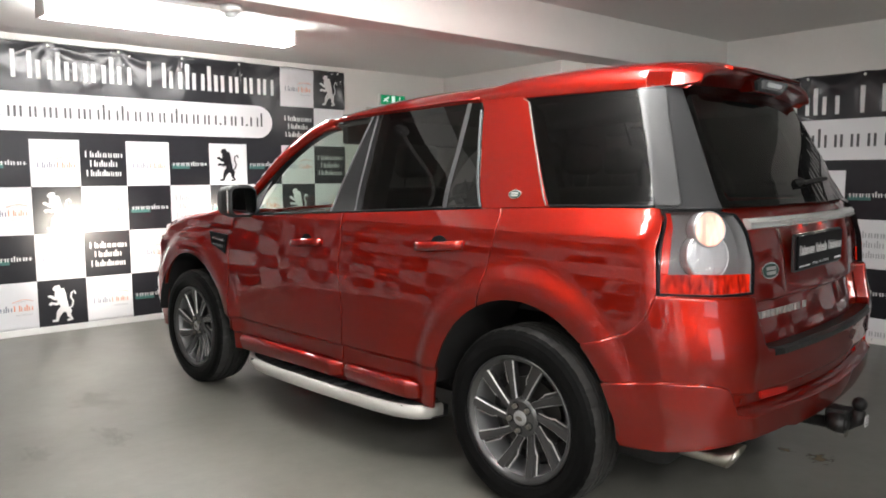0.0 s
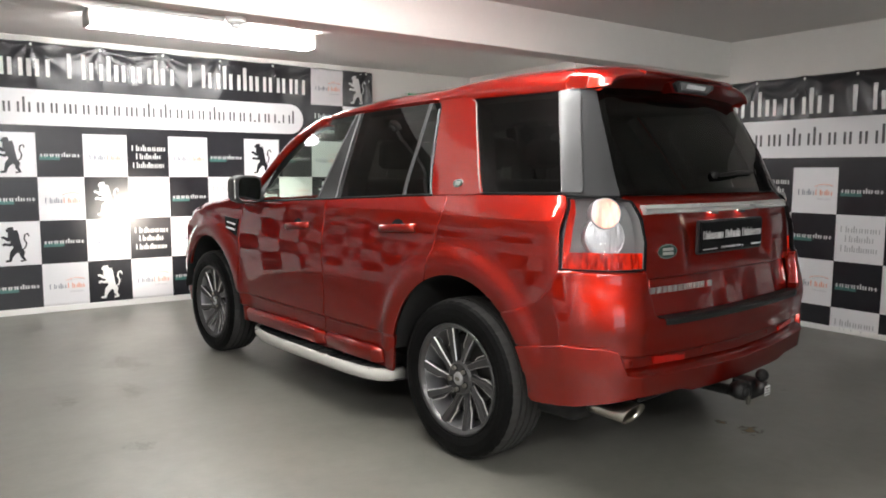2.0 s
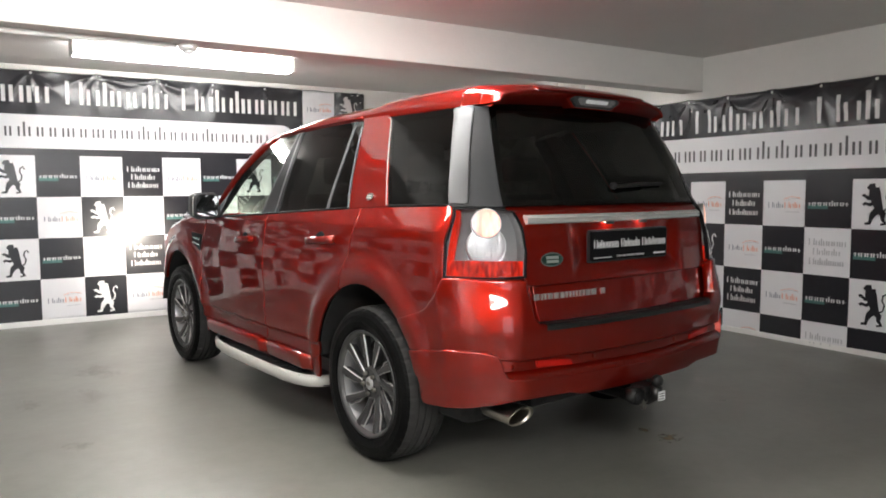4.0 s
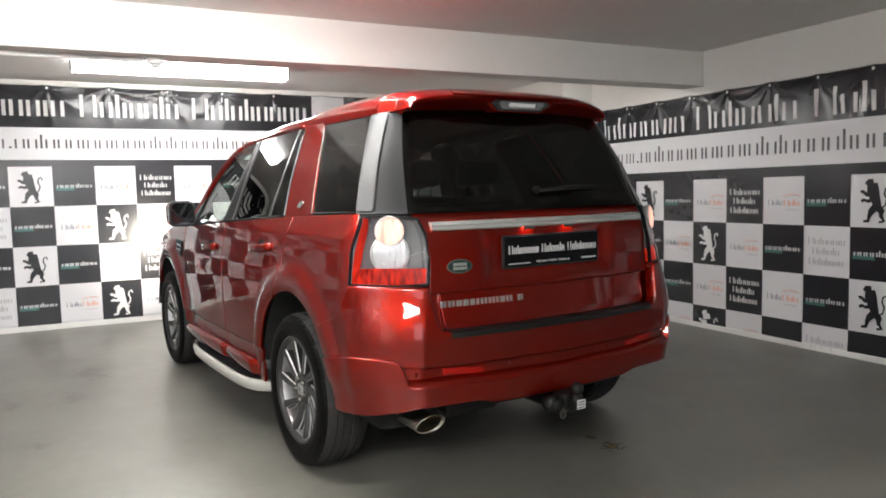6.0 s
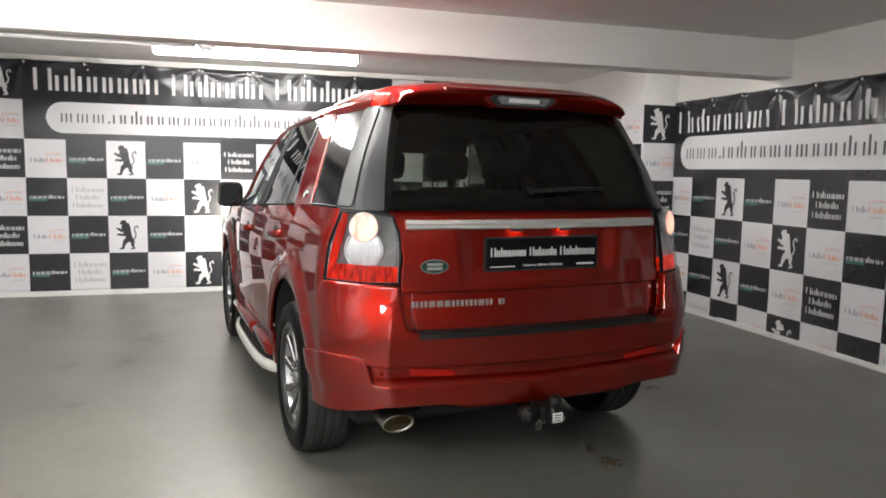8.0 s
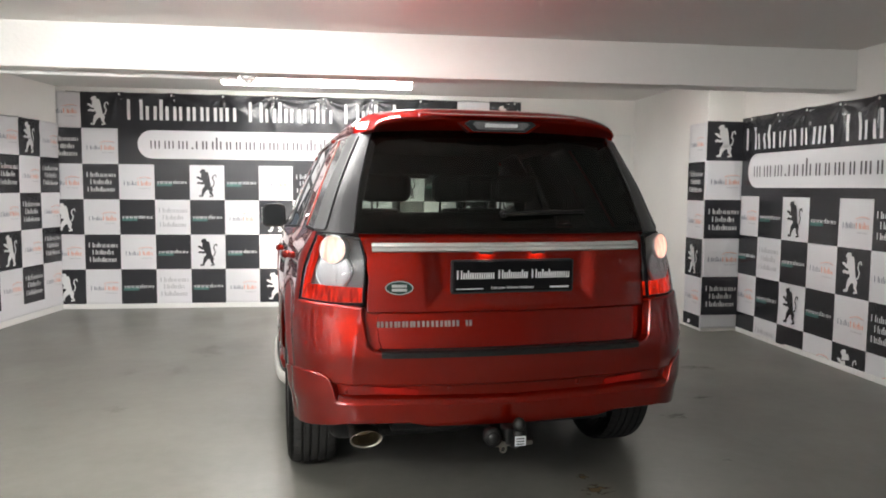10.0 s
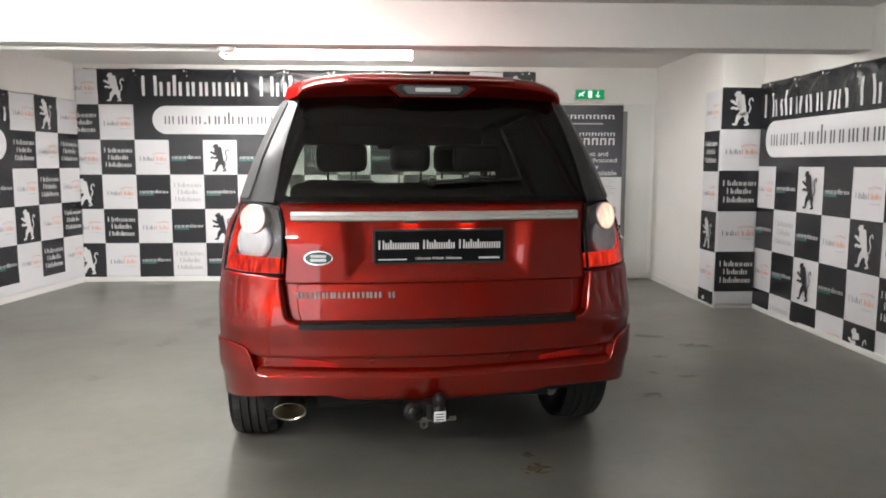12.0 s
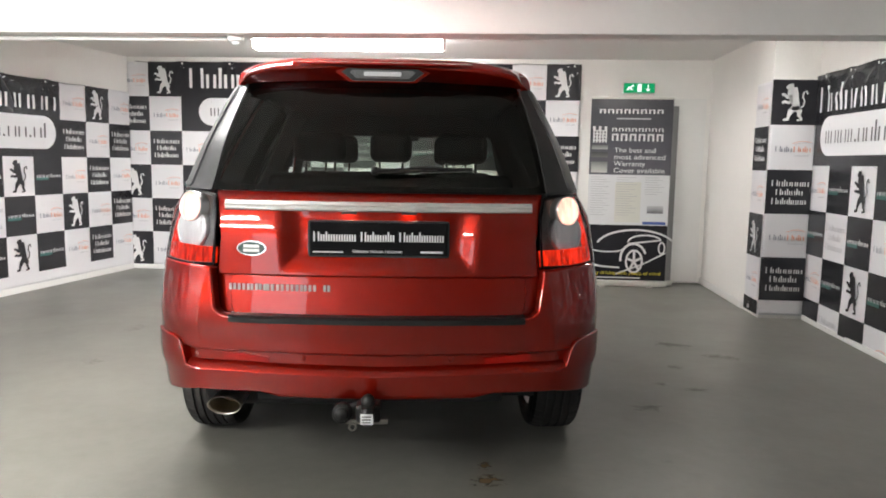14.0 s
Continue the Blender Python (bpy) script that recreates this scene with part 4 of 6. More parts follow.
# black B pillar and slim divider
win([(1.18, sill(1.18) + 0.008), (1.155, 1.3), (1.095, 1.588), (1.025, 1.592), (0.99, 1.35), (0.95, sill(0.95) + 0.008)], "centre_pillar", M_GLOSSBLACK, car, off=0.003, mirror=True)
win([(0.442, sill(0.44) + 0.008), (0.457, 1.4), (0.477, 1.608), (0.456, 1.608), (0.438, 1.4), (0.423, sill(0.42) + 0.008)], "window_divider", M_PILLAR, car, off=0.004, mirror=True)
for a in ([(0.985, sill(0.98) + 0.01), (1.022, 1.35), (1.05, 1.59)], [(1.165, sill(1.16) + 0.01), (1.142, 1.3), (1.085, 1.588)], [(0.243, sill(0.24) + 0.01), (0.302, 1.3), (0.386, 1.575)]):
    win(a + [(y + 0.006, z) for y, z in a[::-1]], "window_seal", M_SEAL, car, off=0.0065, mirror=True)
a = [(0.178, 1.607), (0.148, 1.592), (-0.052, sill(-0.05) + 0.032), (-0.068, sill(-0.06) + 0.010)]
win(a + [(y - 0.004, z) for y, z in a[::-1]], "window_seal", M_STEEL, car, off=0.007, mirror=True, label="bright window seal")
# red C pillar
win([(0.232, sill(0.23) + 0.004), (0.29, 1.3), (0.375, 1.58), (0.40, 1.618), (0.185, 1.618), (0.15, 1.595), (-0.055, sill(-0.05) + 0.04), (-0.085, sill(-0.08) + 0.004)], "rear_pillar", M_PAINT, car, off=0.004, mirror=True)
# dark corner pillar round to the rear glass
D = [su(-0.338, 1.606), su(-0.52, 1.186), (0.05, 1.184), (-0.08, 1.184), ru(-0.702, 1.184), ru(-0.588, 1.614), (0.0, 1.614)]
panel("corner_pillar", D, M_PILLAR, car, off=0.004, mirror=True, cell=0.03, label="dark glossy corner pillar")
PLATE_Z = [1.196, 1.204, 1.25, 1.3, 1.35, 1.4, 1.45, 1.5, 1.55, 1.598]
rows = []
for z in PLATE_Z:
    t = (z - 1.196) / 0.402
    ua, ub = 0.163 - 0.038 * t, 0.056 - 0.040 * t + (0.014 if z < 1.2 else 0)
    a, b = skin(ua, z, 0.007), skin(ub, z, 0.007)
    rows.append([0.55 * (a + (b - a) * k / 8) + 0.45 * skin(ua + (ub - ua) * k / 8, z, 0.007) + Vector((-0.0035, -0.0035, 0)) for k in range(9)])
bm = loft(bmesh.new(), rows, closed=False)
rim(bm, 0.012, 0.003)
both("pillar_plate", bm, M_PLATE, (car, car), "flat dark trim plate on the pillar")
panel("pillar_trim", [su(*p) for p in [(0.232, sill(0.23) - 0.05), (0.29, 1.3), (0.375, 1.58), (0.185, 1.60), (0.15, 1.59), (-0.055, sill(-0.05) + 0.04), (-0.085, sill(-0.08) - 0.05)]], M_SEAT, car, off=-0.02, mirror=True, lip=0.09, edge=0.004)
panel("pillar_trim", [su(-0.345, 1.60), su(-0.52, 1.19), (0.03, 1.19), (-0.08, 1.19), ru(-0.675, 1.19), ru(-0.575, 1.60), (0.0, 1.60)], M_SEAT, car, off=-0.018, mirror=True, cell=0.03, lip=0)
panel("rear_screen", [ru(0, 1.186), ru(-0.696, 1.186), ru(-0.582, 1.64), ru(0, 1.65)], M_GLASS_REAR, car, join=True, lip=0.004)
# black surround printed on the rear glass; top band paints the spoiler's shadow
for ol in ([ru(-0.696, 1.186), ru(-0.582, 1.64), ru(0, 1.65), ru(0, 1.597), ru(-0.545, 1.59), ru(-0.655, 1.22), ru(-0.62, 1.205), ru(0, 1.205), ru(0, 1.186)],):
    panel("glass_border", ol, M_GLOSSBLACK, car, off=-0.006, join=True, lip=0)
# bright line under the side windows
for y0, y1, nm in ((1.95, 0.24, "waist_trim"), (-0.07, -0.515, "waist_trim")):
    bm = bmesh.new()
    rings = []
    for k in range(17):
        y = y0 + (y1 - y0) * k / 16
        z = sill(y) + 0.005
        p = skin(*su(y, z))
        rings.append([(p.x + 0.004, p.y, z - 0.006), (p.x - 0.004, p.y, z - 0.005), (p.x - 0.003, p.y, z + 0.005), (p.x + 0.005, p.y, z + 0.006)])
    loft(bm, rings)
    both(nm, bm, M_GLOSSBLACK, (car, car))

# roof
EDGE = curve_of([(-0.52, 1.612), (-0.33, 1.61), (0.2, 1.613), (0.45, 1.612), (0.95, 1.596), (1.2, 1.586), (1.36, 1.577), (1.46, 1.562)])
CROWN = curve_of([(-0.52, 1.714), (-0.40, 1.732), (0.0, 1.744), (0.28, 1.733), (0.40, 1.712), (0.8, 1.702), (1.15, 1.668), (1.36, 1.630), (1.46, 1.598)])


def roof_point(y, a):
    """a runs from the left gutter (0) over the top to the right gutter (180)."""
    c, s = math.cos(radians(a)), math.sin(radians(a))
    w = HALF(EDGE(y)) * bow(y) - 0.004 - 0.052 * max(0, (-0.36 - y) / 0.07)
    x = -math.copysign(abs(c) ** 0.6, c) * w
    z = EDGE(y) + (CROWN(y) - EDGE(y)) * s ** 0.62
    return (x, y, z)


bm = bmesh.new()
ANG = [0, 3, 7, 12, 18, 25, 34, 45, 57, 68, 79, 90, 101, 112, 123, 135, 146, 155, 162, 168, 173, 177, 180]
loft(bm, [[roof_point(y, a) for a in ANG] for y in np.linspace(-0.362, 1.42, 50)], closed=False)
rim(bm, 0.012)
roof = part("roof", bm, M_PAINT, car, smooth=True)
roof.modifiers.new("even_shading", "WEIGHTED_NORMAL").weight = 60
bm = bmesh.new()
loft(bm, [[(p[0] * 0.97, p[1], p[2] - 0.03) for p in (roof_point(y, a) for a in ANG)] for y in np.linspace(-0.4, 1.4, 16)], closed=False)
part("headlining", bm, M_CLOTH, car, smooth=True)
# gutter strips
for s in (-1, 1):
    pts = [(s * (abs(roof_point(y, 0)[0]) + 0.004), y, roof_point(y, 0)[2] + 0.012) for y in np.linspace(0.42, 1.34, 14)]
    part("roof_rail", tube(bmesh.new(), pts, 0.008, 8), M_PAINT, car, smooth=True)

# windscreen posts
for s in (-1, 1):
    bm = bmesh.new()
    rings = []
    for k in range(13):
        t = k / 12
        y = 2.12 - 0.70 * t
        z = 1.06 + 0.508 * (1 - (1 - t) ** 1.8)
        x = HALF(z) * bow(y) * (1.0 - 0.012 * (1 - t)) + 0.004
        wd = 0.055
        rings.append([(s * x, y - 0.035 * (0.4 + t), z - 0.03), (s * (x + 0.004), y, z), (s * (x - 0.03), y + 0.03, z + 0.028), (s * (x - wd), y + 0.02, z + 0.022), (s * (x - wd), y - 0.02, z - 0.03)])
    loft(bm, rings)
    part("windscreen_post", bm, M_PAINT, car, smooth=True)
    bm = bmesh.new()
    loft(bm, [[(r[0][0] - s * 0.006, r[0][1] - 0.006, r[0][2] - 0.004), (r[4][0] - s * 0.005, r[4][1] - 0.006, r[4][2] - 0.004), (r[3][0] - s * 0.005, r[3][1], r[3][2] - 0.004)] for r in rings], closed=False)
    part("post_trim", bm, M_SEAT, car, smooth=True)
# windscreen
panel("pillar_trim", [su(y, z) for y, z in [(1.19, sill(1.18)), (1.165, 1.3), (1.10, 1.588), (1.02, 1.592), (0.98, 1.35), (0.94, sill(0.95))]], M_SEAT, car, off=-0.022, mirror=True, lip=0.10, edge=0.02)
bm = bmesh.new()
rings = []
for k in range(9):
    t = k / 8
    y0, z = 2.16 - 0.76 * t, 1.075 + 0.50 * (1 - (1 - t) ** 1.6)
    w = HALF(z) * 0.955
    rings.append([(w * q, y0 + 0.13 * (1 - q * q) * (1 - 0.5 * t), z + 0.03 * (1 - q * q)) for q in np.linspace(-1, 1, 13)])
loft(bm, rings, closed=False)
part("windscreen", bm, M_GLASS_CLEAR, car, smooth=True)
# bonnet
bm = bmesh.new()
loft(bm, [[(q * (0.80 - 0.12 * max(0, (y - 2.5) / 0.7) ** 2), y + 0.10 * (1 - q * q), 1.075 - 0.055 * (y - 2.15) - 0.10 * max(0, (y - 2.7) / 0.5) ** 2 + 0.03 * (1 - q * q) + 0.02 * max(0, 1 - abs(abs(q) - 0.8) / 0.12)) for q in np.linspace(-1, 1, 25)] for y in np.linspace(2.14, 3.07, 18)], closed=False)
rim(bm, 0.02)
part("bonnet", bm, M_PAINT, car, smooth=True)
# front shoulder between bonnet and wing
for s in (-1, 1):
    bm = bmesh.new()
    rings = []
    for y in np.linspace(2.08, 3.05, 14):
        zt = 1.085 - 0.05 * max(0, y - 2.1) - 0.07 * max(0, (y - 2.6) / 0.45) ** 2
        zo = (1.085 if y < 2.3 else 1.085 - 0.045 * (y - 2.3) / 0.3 if y < 2.6 else 1.04 - 0.07 * (y - 2.6) / 0.3 if y < 2.9 else 0.97 - 0.11 * (y - 2.9) / 0.15)
        xo = abs(skin(*su(y, zo)).x)
        rings.append([(s * (0.79 - 0.1 * max(0, (y - 2.5) / 0.7) ** 2), y, zt - 0.005), (s * (xo - 0.05), y, max(zo, zt) + 0.004 * (zo < zt)), (s * (xo - 0.015), y, zo + 0.012), (s * xo, y, zo - 0.004)])
    loft(bm, rings, closed=False)
    part("wing_top", bm, M_PAINT, car, smooth=True)
# front end
bm = bmesh.new()
prof = [(0.30, 3.20), (0.42, 3.32), (0.58, 3.36), (0.66, 3.33), (0.70, 3.27), (0.90, 3.20)]
rings = []
for z, yf in prof:
    ring = []
    for k in range(21):
        a = math.pi * k / 20
        ring.append((-0.85 * math.copysign(abs(math.cos(a)) ** 0.45, math.cos(a)), 2.98 + (yf - 2.98) * math.sin(a) ** 0.5, z))
    rings.append(ring)
loft(bm, rings, closed=False)
part("front_bumper", bm, M_PAINT, car, smooth=True)
part("grille", boxed(-0.42, 0.42, 3.16, 3.235, 0.72, 0.90, bevel=0.01), M_GLOSSBLACK, car, "black front grille")
for s in (-1, 1):
    hl = part("head_lamp", boxed(min(s * 0.45, s * 0.72), max(s * 0.45, s * 0.72), 3.0, 3.185, 0.74, 0.90, bevel=0.03), M_REFLECT, car, "lit head lamp")
    bm = dome(bmesh.new(), (s * 0.64, 3.192, 0.835), (0, 1, 0), 0.055, 0.02)
    part("bulb", bm, M_HEAD, hl, "glowing bulb", smooth=True)

# dark inner shell, floor and arches so that gaps read black
bm = bmesh.new()
box(bm, -0.66, 0.66, -0.5, 2.95, 0.30, 0.42)
part("underbody", bm, M_SHELL, car)
for s in (-1, 1):
    for yc in (0.0, AXLE_F):
        bm = bmesh.new()
        arc = [(yc + (ARCH_A + 0.012) * math.cos(a), HUB + (ARCH_B + 0.012) * math.sin(a)) for a in np.linspace(0.12, math.pi - 0.1, 22)]
        loft(bm, [[(s * x, y, z) for y, z in arc] for x in (0.905, 0.5)], closed=False)
        part("arch_liner", bm, M_SHELL, car, smooth=True)
    for y0, y1, z0, z1 in ((0.46, 2.1, 0.38, 1.06), (-0.5, 0.46, 0.86, 1.14), (2.1, 3.0, 0.86, 1.0)):
        part("inner_panel", boxed(min(s * 0.75, s * 0.79), max(s * 0.75, s * 0.79), y0, y1, z0, z1), M_SHELL, car)
    part("inner_corner", boxed(min(s * 0.50, s * 0.74), max(s * 0.50, s * 0.74), -0.55, -0.46, 0.42, 1.13), M_SHELL, car)
part("inner_tail", boxed(-0.6, 0.6, -0.66, -0.63, 0.42, 1.14), M_SHELL, car)
part("boot_floor", boxed(-0.5, 0.5, -0.6, 0.5, 0.70, 0.74), M_CLOTH, car)
part("bulkhead", boxed(-0.78, 0.78, 2.12, 2.18, 0.4, 1.04), M_SHELL, car)
bm = bmesh.new()
loft(bm, [[(-0.78, y, z), (0.78, y, z), (0.78, y, z - 0.2), (-0.78, y, z - 0.2)] for y, z in ((1.55, 0.99), (1.62, 1.07), (1.8, 1.09), (2.14, 1.05))])
part("dashboard", bm, M_DARK, car, smooth=False)
part("parcel_shelf", boxed(-0.68, 0.68, -0.52, 0.28, 1.13, 1.15, bevel=0.006), M_SEAT, car)


def cushion(bm, x0, x1, y0, y1, z0, z1, lean=0.0):
    n = len(bm.verts)
    box(bm, x0, x1, y0, y1, z0, z1, bevel=min(x1 - x0, y1 - y0, z1 - z0) * 0.42, seg=4)
    bm.verts.ensure_lookup_table()
    for v in bm.verts[n:]:
        v.co.y -= lean * (v.co.z - z0)
    return bm


def seat(x, y, wide, label):
    root = part("seat", cushion(bmesh.new(), x - wide / 2, x + wide / 2, y, y + 0.5, 0.55, 0.75), M_SEAT, car, label, smooth=True)
    part("backrest", cushion(bmesh.new(), x - wide / 2, x + wide / 2, y - 0.02, y + 0.12, 0.68, 1.235, 0.25), M_SEAT, root, smooth=True)
    return root


def headrest(x, y, z, wide, root, height=0.15):
    part("headrest", cushion(bmesh.new(), x - wide / 2, x + wide / 2, y - 0.05, y + 0.05, z, z + height, 0.1), M_SEAT, root, smooth=True)
    for s in (-0.28, 0.28):
        part("headrest_post", tube(bmesh.new(), [(x + s * wide, y + 0.02, z - 0.09), (x + s * wide, y, z + 0.03)], 0.006, 8), M_CHROME, root)


bench = seat(0.0, 0.42, 1.30, "dark leather rear bench")
for x, wd in ((-0.37, 0.27), (0.0, 0.215), (0.37, 0.27)):
    headrest(x, 0.31, 1.295, wd, bench)
for x in (-0.37, 0.37):
    st = seat(x, 1.22, 0.5, "dark leather front seat")
    headrest(x, 1.10, 1.285, 0.26, st, 0.17)
sw = part("steering_wheel", bmesh.new(), M_DARK, car)
bm = bmesh.new()
ring = [(0.37 + 0.185 * math.cos(a), 1.52 - 0.07 * math.sin(a), 1.0 + 0.165 * math.sin(a)) for a in np.linspace(0, 2 * math.pi, 29)]
tube(bm, ring, 0.014, 8)
bm.to_mesh(sw.data)
bm.free()
part("spoke", boxed(0.20, 0.54, 1.53, 1.55, 0.97, 1.03, bevel=0.008), M_DARK, sw)
part("sun_visor", boxed(-0.62, 0.62, 1.36, 1.40, 1.462, 1.615, bevel=0.01), M_SEAT, car, "dark folded sun visors")
part("mirror_inside", boxed(-0.1, 0.14, 1.52, 1.55, 1.44, 1.50, bevel=0.012), M_DARK, car, "interior mirror")

# roof spoiler with the high brake lamp
bm = bmesh.new()
rings = []
for k in range(65):
    q = -1 + 2 * k / 64
    q = math.copysign(abs(q) ** 0.8, q)
    back = -0.545 - 0.034 * (1 - q * q)
    shoulder = max(0, 1 - abs(q) ** 3.333) ** 0.31
    zt = EDGE(-0.43) + (CROWN(-0.43) - EDGE(-0.43)) * shoulder
    zl = 1.602 + 0.014 * (1 - q * q)
    zb = zl + max(0.02, (zt - zl) * 0.62)
    wide = abs(roof_point(-0.43, 0)[0])
    x, x2 = wide * q, (wide - 0.012) * q
    x0 = abs(roof_point(-0.36, 0)[0]) * q
    z0 = EDGE(-0.36) + (CROWN(-0.36) - EDGE(-0.36)) * shoulder
    rings.append([(x0, -0.364, z0), (x, -0.43, zt + 0.001), (x, -0.495, zt - 0.008), (x2, back + 0.010, zb + 0.008), (x2, back, zb), (x2, back + 0.005, zb - 0.013), (x2, back + 0.06, zl + 0.016), (x, -0.435, zl), (x0, -0.364, zl)])
loft(bm, rings)
spoiler = part("roof_spoiler", bm, M_PAINT, car, smooth=True)
spoiler.data.set_sharp_from_angle(angle=radians(32))
bv = spoiler.modifiers.new("soft_edges", "BEVEL")
bv.width, bv.segments, bv.limit_method = 0.005, 2, "ANGLE"


def sp_place(u, v, h):
    q = u / 0.578
    return Vector((u, -0.545 - 0.034 * (1 - q * q) + 0.012 - h - 0.4 * v, 1.642 + v))


part("lamp_bump", slab(bmesh.new(), [(-0.19, 0.014), (-0.135, -0.024), (0.135, -0.024), (0.19, 0.014), (0.15, 0.03), (-0.15, 0.03)], lambda u, v, h: sp_place(u, v, h - 0.06), 0.061), M_PAINT, spoiler)
bl = part("brake_lamp", slab(bmesh.new(), [(u, v) for u, v in [(-0.165, 0.012), (-0.12, -0.02), (0.12, -0.02), (0.165, 0.012), (0.14, 0.026), (-0.14, 0.026)]], sp_place, 0.014), M_DARK, car, "high brake lamp in a dark bezel")
part("lens", slab(bmesh.new(), [(u, v) for u, v in [(-0.13, 0.01), (-0.105, -0.012), (0.105, -0.012), (0.13, 0.01), (0.12, 0.02), (-0.12, 0.02)]], lambda u, v, h: sp_place(u, v, h + 0.012), 0.008), M_SMOKE, bl, "smoky clear lens")
part("led_row", slab(bmesh.new(), rounded(0.15, 0.016, 0.006), lambda u, v, h: sp_place(u, v + 0.005, h + 0.019), 0.003), M_PAPER, bl)

# blade along the spoiler's top, over the lamp
bm = bmesh.new()
rings = []
for k in range(21):
    u = -0.36 + 0.72 * k / 20
    q = u / 0.578
    back = -0.545 - 0.034 * (1 - q * q)
    e = min(1, (0.36 - abs(u)) / 0.08 + 0.15)
    rings.append([(u, back + 0.03, 1.700), (u, back - 0.016 * e, 1.690), (u, back - 0.022 * e, 1.684), (u, back - 0.014 * e, 1.678), (u, back + 0.02, 1.676)])
loft(bm, rings)
part("spoiler_blade", bm, M_PAINT, spoiler)

# rear wiper
wp = part("rear_wiper", bmesh.new(), M_TOW, car, "black rear wiper arm")
bm = bmesh.new()
def rs(x, z, d):
    p = skin(*ru(-abs(x), z))
    return (x, p.y - d, z)
dome(bm, rs(-0.02, 1.262, 0.0), (0, -1, 0.4), 0.018, 0.028, 16)
tube(bm, [rs(-0.02, 1.262, 0.022), rs(0.06, 1.268, 0.028), rs(0.14, 1.274, 0.03), rs(0.22, 1.276, 0.026)], 0.012, 8, 0.6)
tube(bm, [rs(0.02, 1.262, 0.012), rs(0.18, 1.27, 0.013), rs(0.36, 1.275, 0.012)], 0.008, 8)
bm.to_mesh(wp.data)
bm.free()

# number plate with its printed bars, and two bulbs over it
PB = skin(*ru(0, 1.015), -0.05).y - 0.014
plate = part("number_plate", boxed(-0.262, 0.262, PB - 0.01, PB + 0.004, 0.944, 1.070, bevel=0.004), M_GLOSSBLACK, car, "black show plate with white lettering")
part("plate_surround", slab(bmesh.new(), rounded(0.54, 0.14, 0.01), lambda u, v, h: Vector((u, PB + 0.012 - h, 1.006 + v)), 0.012), M_DARK, car)


def plate_bars(x0, x1, z0, xh, line, y):
    """White plain shapes standing for the plate's lettering."""
    wide = {"o": 1.0, "O": 1.35, "i": 0.45, "l": 0.45, "n": 1.0, "v": 1.25, " ": 0.75}
    s = (x1 - x0) / sum(wide[c] for c in line)
    bm = bmesh.new()
    x = x0
    for c in line:
        w = wide[c] * s
        a, e, t = x + 0.1 * s, x + w - 0.1 * s, xh * 0.24
        if c in "oOilnv":
            hh = xh * (1.4 if c in "lvO" else 1)
            for q in ((a, a + t), (e - t, e)) if c in "nvoO" else (((a + e - t) / 2, (a + e + t) / 2),):
                bm.faces.new([bm.verts.new((u, y, v)) for u, v in ((q[0], z0), (q[1], z0), (q[1], z0 + hh), (q[0], z0 + hh))])
        x += w
    return part("plate_lettering", bm, M_INK, plate)


plate_bars(-0.25, 0.25, 0.997, 0.026, TITLE, PB - 0.0105)
plate_bars(-0.10, 0.09, 0.954, 0.008, TITLE, PB - 0.0105)
part("plate_line", boxed(-0.25, -0.135, PB - 0.0125, PB - 0.0115, 0.954, 0.958), M_INK, plate)
part("plate_line", boxed(0.16, 0.245, PB - 0.0125, PB - 0.0115, 0.955, 0.962), M_INK, plate)
for x in (-0.115, 0.115):
    p = skin(*ru(-abs(x), 1.10), -0.05)
    bm = bmesh.new()
    bm.faces.new([bm.verts.new((x + u, p.y + v, 1.1068)) for u, v in ((-0.024, 0.0), (0.024, 0.0), (0.024, -0.012), (-0.024, -0.012))])
    part("plate_bulb", bm, M_PLATEBULB, car, "lit plate lamp")
    # small lip added to hide the glowing quad from the camera
    part("bulb_shield", boxed(x - 0.03, x + 0.03, p.y - 0.017, p.y - 0.014, 1.098, 1.109), M_DARK, car)

# badges
def badge(place, w, h):
    bm = bmesh.new()
    ring = [(w / 2 * math.cos(2 * math.pi * k / 32), h / 2 * math.sin(2 * math.pi * k / 32)) for k in range(32)]
    slab(bm, ring, place, 0.006)
    b = part("badge", bm, M_CHROME, car, "oval green and chrome maker's badge")
    inner = [(u * 0.9, v * 0.83) for u, v in ring]
    part("badge_face", slab(bmesh.new(), inner, lambda u, v, t: place(u, v, t + 0.006), 0.002), M_GREEN, b)
    bm = bmesh.new()
    for v, a in ((0.04, 0.27), (-0.24, 0.27)):
        slab(bm, [(-a * w, v * h), (a * w, v * h), (a * w, (v + 0.2) * h), (-a * w, (v + 0.2) * h)], lambda u, v2, t: place(u, v2, t + 0.008), 0.001)
    part("badge_bars", bm, M_SILVER, b)
    return b


badge(lambda u, v, h: skin(*ru(-0.50 + u, 0.965 + v), -0.022 + h), 0.118, 0.058)
badge(lambda u, v, h: skin(*su(0.085 - u, 1.222 + v), 0.006 + h), 0.062, 0.034)
# model name as raised bright bars
x = -0.575
for wd in (0.034, 0.036, 0.032, 0.032, 0.030, 0.038, 0.038, 0.037, 0.032, 0.036, 0.02, 0.034):
    if wd > 0.025:
        y = skin(*ru(x + wd / 2, 0.815), -0.036).y
        for x0 in (x, x + wd - 0.018):
            part("model_bar", boxed(x0, x0 + 0.0095, y - 0.005, y + 0.002, 0.803, 0.827), M_SILVER, car)
    x += wd

